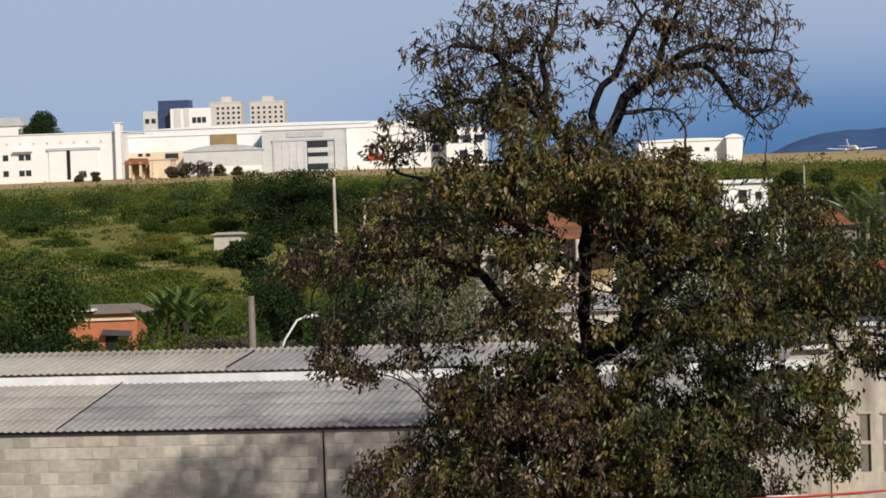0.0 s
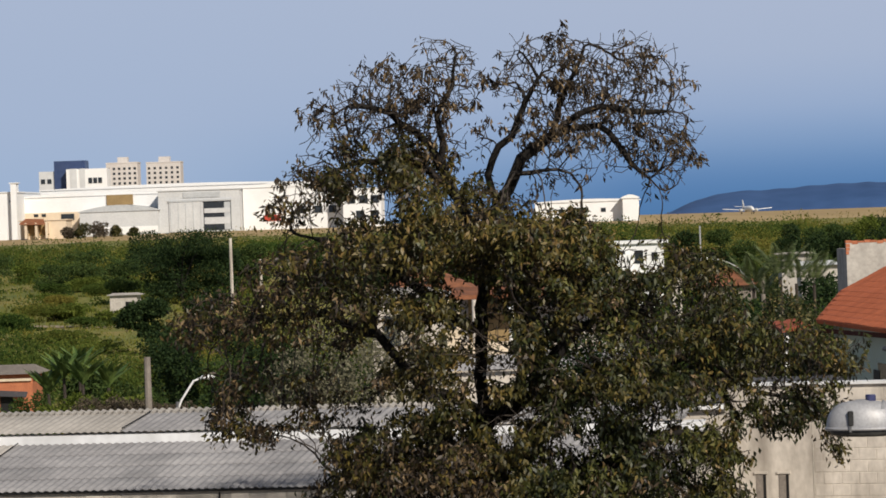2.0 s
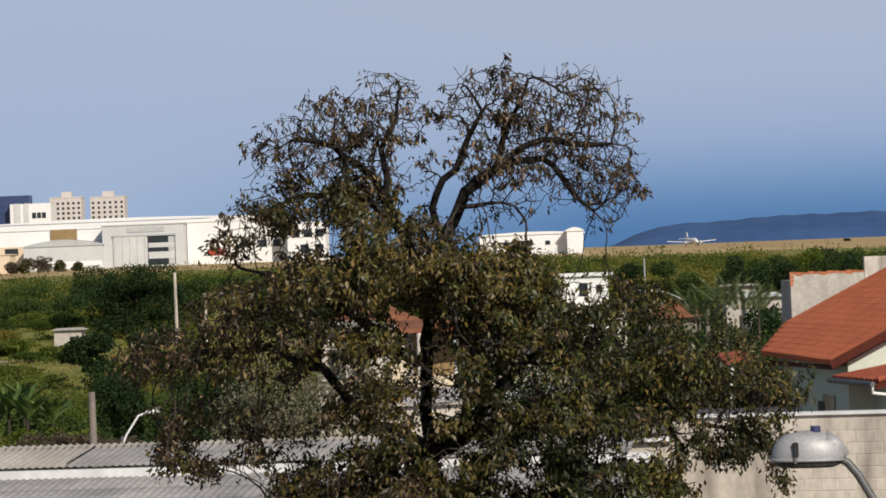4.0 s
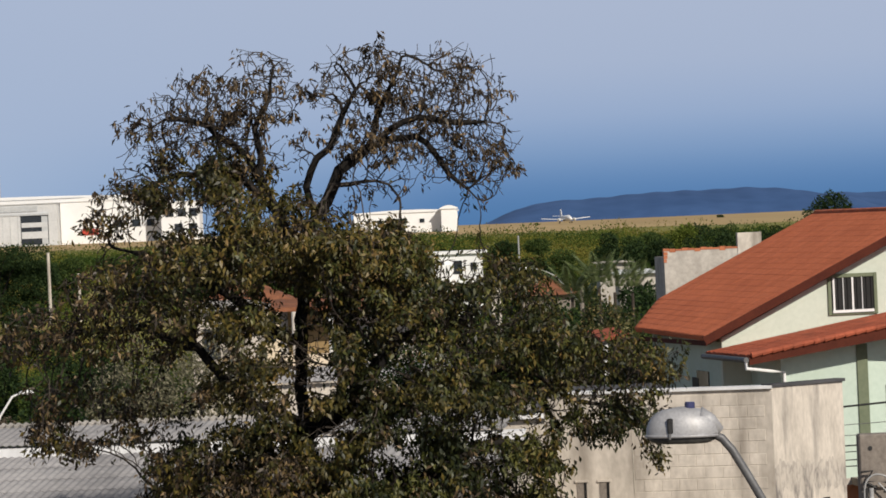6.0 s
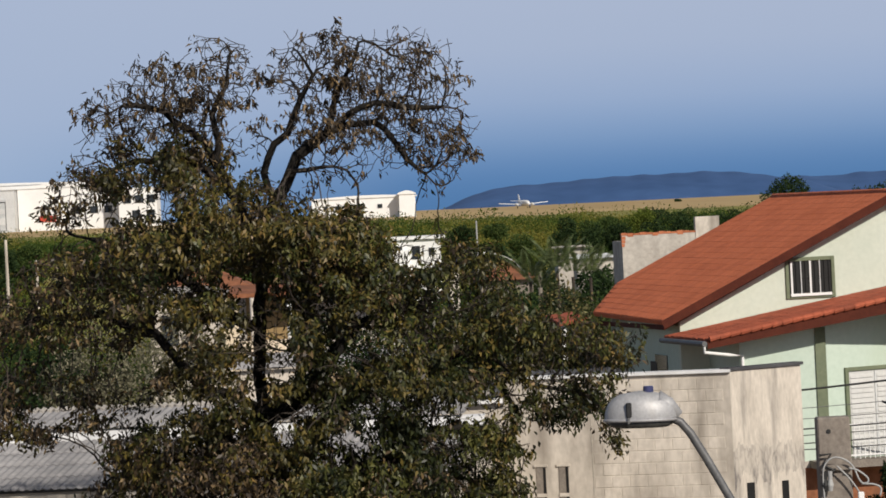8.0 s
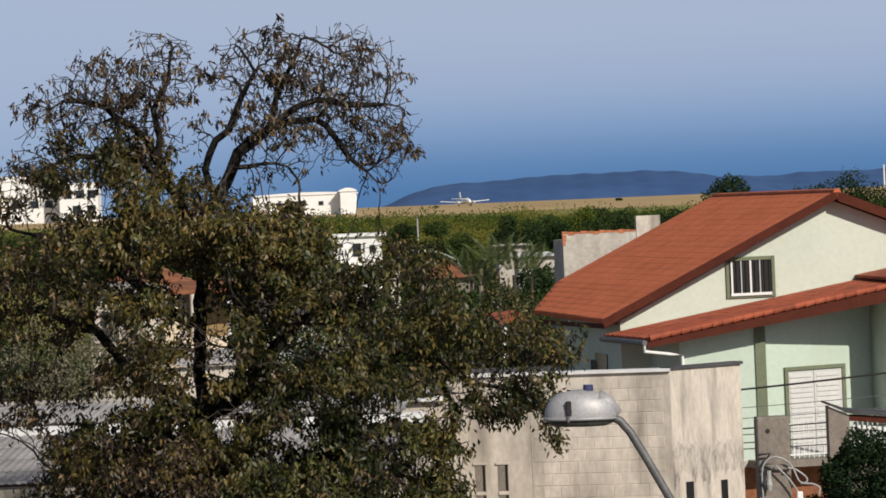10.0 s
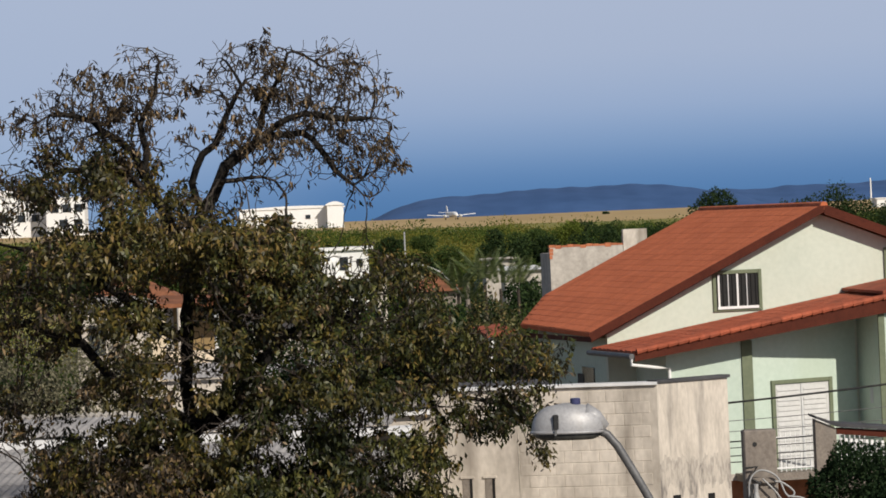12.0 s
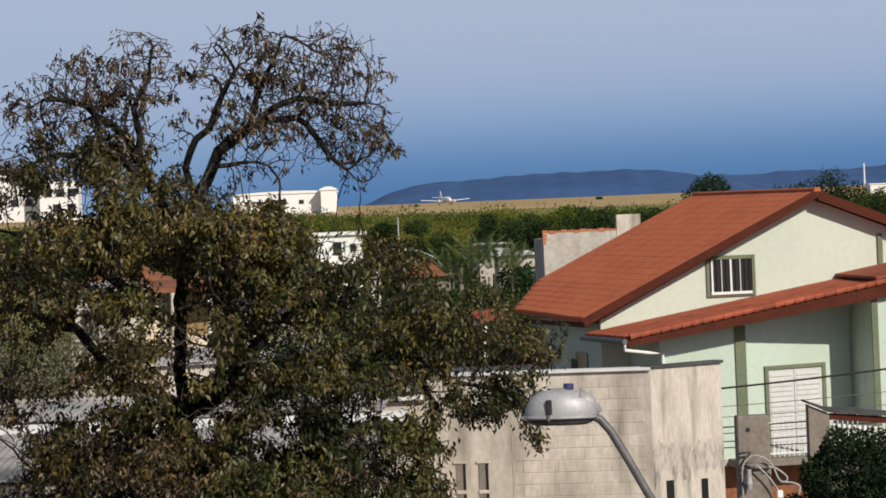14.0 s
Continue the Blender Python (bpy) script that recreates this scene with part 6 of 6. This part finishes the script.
# dirt track on the slope
bm = bmesh.new()
rows = []
for k in range(25):
    x = -52 + k * 0.75
    y = 296 + 3.2 * math.sin(k * 0.28) + k * 0.35
    z = float(ground_z(np.float64(x), np.float64(y)))
    rows.append((bm.verts.new((x, y - 2.2, z + 0.06)), bm.verts.new((x, y + 2.2, z + 0.10))))
for a, b in zip(rows, rows[1:]):
    bm.faces.new((a[0], b[0], b[1], a[1]))
tagged(part("dirt_track", bm, M_PATH), "pale dirt track across the grass slope", "track", kind="structure")

# ---- street lamp, pole, wires and gate ----
def street_lamp():
    t = thing("street_lamp", "street lamp with a cast aluminium hood on a bent steel arm", "street lamp", (3.95, 33, 0))
    part("pole", tube([(0, 0, -0.3), (0, 0, 5.6)], [0.09, 0.07], 12), M_GALV, t)
    part("arm", tube([(0.0, 0, 5.2), (-0.2, 0, 5.75), (-0.66, 0, 6.42), (-0.86, 0, 6.80), (-1.03, 0, 7.12), (-1.15, 0, 7.33), (-1.24, 0, 7.44), (-1.36, 0, 7.50)], 0.040, 12), M_GALV, t, "curved galvanised arm", smooth=True)
    hood = bmesh.new()
    rings = []
    for k in range(11):
        q = k / 10
        ring = []
        for j in range(28):
            a = 2 * math.pi * j / 28
            cx, sy = math.cos(a), math.sin(a)
            rx = (0.315 if cx < 0 else 0.315 - 0.06 * q) * math.sqrt(max(0.0, 1 - q ** 3)) + 0.012
            ry = 0.17 * math.sqrt(max(0.0, 1 - q ** 2.3)) + 0.012
            neck = max(0.0, cx) ** 3 * 0.05 * (1 - abs(q - 0.55))
            ring.append(hood.verts.new((cx * rx + neck, sy * ry, 0.02 + 0.265 * q + 0.02 * cx * (1 - q))))
        rings.append(ring)
    for a, b in zip(rings, rings[1:]):
        for j in range(28):
            hood.faces.new((a[j], a[(j + 1) % 28], b[(j + 1) % 28], b[j]))
    hood.faces.new(rings[-1])
    place = Matrix.Translation((3.95 - 3.95 - 1.605, 0, 7.46)) @ Euler((0, radians(1.0), 0)).to_matrix().to_4x4()
    hd = part("hood", hood, M_ALU, t, "dull aluminium hood", smooth=True, loc=place)
    rim = bmesh.new()
    pts = [(0.325 * math.cos(2 * math.pi * j / 32), 0.18 * math.sin(2 * math.pi * j / 32), 0.02) for j in range(33)]
    part("rim", tube(pts, 0.017, 6, rim, cap=False), M_ALU, hd, "polished rim", smooth=True)
    # near-black bowl carries the shade below the hood in its colour
    part("bowl", lathe([(0.305, 0.012), (0.295, -0.030), (0.24, -0.052), (0.02, -0.060)], 24), M_LENS, hd, "shallow glass bowl, underside shade put into its colour", smooth=True).matrix_basis = Matrix.Diagonal((1, 0.55, 1, 1))
    part("photocell", lathe([(0.048, 0.0), (0.048, 0.045), (0.042, 0.056)], 14), M_SOLAR, hd, "blue photocell", loc=(0.08, 0, 0.27))
    part("latch", box(-0.14, -0.09, -0.186, -0.13, 0.05, 0.185, 0.008), M_BLACK, hd, "black latch clip")
    part("latch_hook", box(-0.13, -0.11, -0.20, -0.18, -0.005, 0.05), M_GALV, hd)
    part("collar", tube([(0.15, 0, 0.17), (0.26, 0, 0.125), (0.355, 0, 0.045)], [0.12, 0.092, 0.050], 12), M_ALU, hd, "arm collar", smooth=True)


street_lamp()


def eased(points, steps=5):
    """Points of a smooth line through the given ones."""
    p = [Vector(q) for q in points]
    p = [p[0] * 2 - p[1]] + p + [p[-1] * 2 - p[-2]]
    out = []
    for a, b, c, d in zip(p, p[1:], p[2:], p[3:]):
        for k in range(steps):
            t = k / steps
            out.append(0.5 * ((2 * b) + (c - a) * t + (2 * a - 5 * b + 4 * c - d) * t ** 2 + (3 * b - a - 3 * c + d) * t ** 3))
    return out + [p[-2]]


def utility_pole():
    t = thing("utility_pole", "square concrete utility pole with a bracket and looped cables", "utility pole", (4.475, 36, 0))
    part("shaft", box(-0.165, 0.165, -0.11, 0.11, -0.3, 7.23, 0.015), M_CONCRETE, t, "weathered concrete shaft")
    part("bolt_hole", tube([(-0.055, -0.115, 7.09), (-0.055, -0.105, 7.09)], 0.024, 10), M_BLACK, t)
    part("bracket", box(-0.15, 0.16, -0.16, -0.115, 6.70, 6.755, 0.006), M_CONCRETE, t, "steel band")
    for x in (-0.12, -0.07):
        part("insulator", tube([(x, -0.19, 6.50), (x, -0.19, 6.56), (x, -0.19, 6.62), (x, -0.19, 6.70)], [0.02, 0.034, 0.022, 0.026], 10), M_BLACK if x < -0.1 else M_CABLE, t)
    part("cable_loop", tube(eased([(-0.13, -0.2, 6.3), (-0.14, -0.2, 6.55), (-0.13, -0.21, 6.74), (-0.05, -0.22, 6.83), (0.06, -0.22, 6.82), (0.16, -0.2, 6.74), (0.22, -0.2, 6.60), (0.27, -0.2, 6.56), (0.36, -0.2, 6.55), (0.43, -0.2, 6.51), (0.42, -0.2, 6.43)]), 0.0095, 6), M_CABLE, t, "grey looped cable", smooth=True)
    part("cable_loop", tube(eased([(0.12, -0.2, 6.72), (0.2, -0.2, 6.70), (0.30, -0.2, 6.62), (0.30, -0.2, 6.57), (0.24, -0.2, 6.56)]), 0.010, 6), M_CABLE, t, "grey looped cable", smooth=True)
    part("cable_loop", tube(eased([(0.0, -0.2, 6.75), (0.12, -0.2, 6.62), (0.2, -0.2, 6.50), (0.27, -0.2, 6.36)]), 0.009, 6), M_CABLE, t, smooth=True)
    part("wire_bundle", tube([(-0.17, -0.18, 6.86), (-0.05, -0.18, 6.87), (-0.12, -0.18, 6.76), (-0.02, -0.18, 6.70)], 0.014, 6), M_BLACK, t)
    part("connector", box(0.20, 0.26, -0.22, -0.18, 6.40, 6.48, 0.008), M_WHITE, t, "white connector")
    part("junction_box", box(0.30, 0.40, -0.24, -0.16, 6.26, 6.38, 0.01), M_WHITE, t, "small white junction box")


utility_pole()


def wire(a, b, sag, r, mat=None, label="thin dark overhead wire"):
    a, b = Vector(a), Vector(b)
    pts = [a.lerp(b, k / 14) - Vector((0, 0, sag * 4 * (k / 14) * (1 - k / 14))) for k in range(15)]
    return tagged(part("overhead_wire", tube(pts, r, 5), mat or M_BLACK, None, smooth=True), label, "wire", "overhead wires")


wire((7.4, 72, 5.47), (14.5, 72, 6.05), 0.06, 0.022, label="thick dark overhead cable")
wire((7.4, 72, 5.13), (14.5, 72, 5.52), 0.06, 0.008, M_GALV)
wire((7.4, 72, 4.93), (14.5, 72, 5.22), 0.06, 0.008, M_GALV)
wire((7.4, 72, 4.72), (14.5, 72, 5.02), 0.05, 0.016)
wire((7.4, 72, 4.60), (14.5, 72, 4.86), 0.05, 0.010)
wire((7.4, 72, 4.44), (14.5, 72, 4.72), 0.06, 0.012)
wire((7.4, 72, 4.33), (14.5, 72, 4.58), 0.08, 0.012)
wire((-0.2, 40, 5.66), (3.4, 40, 5.82), 0.03, 0.016, M_RED, "thin red overhead cable")
wire((0.6, 40.4, 5.66), (3.4, 40.4, 5.74), 0.03, 0.012, M_WHITE, "thin white overhead cable")
# gate post and gate roof beside the house yard
t = thing("gateway", "grey gate pillar with a small sloped roof over white pickets", "gate", (8.70, 62, 0))
part("pillar", prism([(0, 0, -0.3), (0.36, 0, -0.3), (0.36, 0, 5.55), (0.0, 0, 5.72)], (0, 0.35, 0)), M_CONCRETE, t, "stained grey pillar")
part("roof_edge", prism([(0.0, -0.06, 5.74), (0.36, -0.06, 5.58), (2.4, -0.06, 5.36), (2.4, -0.06, 5.41), (0.36, -0.06, 5.64), (0.0, -0.06, 5.78)], (0, 0.9, 0)), M_SHEET_DARK, t, "dark sloped roof sheet")
part("beam", prism([(0.37, 0.0, 5.45), (2.4, 0.0, 5.23), (2.4, 0.0, 5.34), (0.37, 0.0, 5.56)], (0, 0.1, 0)), M_FASCIA, t, "red-brown beam")
for i in range(22):
    x = 0.42 + i * 0.09
    part("picket", box(x, x + 0.05, 0.05, 0.08, 4.9, 5.38 - 0.108 * (x - 0.37)), M_WHITE, t)
part("lower_panel", box(0.37, 2.4, 0.04, 0.10, -0.3, 4.9), M_CONCRETE, t, "grey wall panel under the pickets")
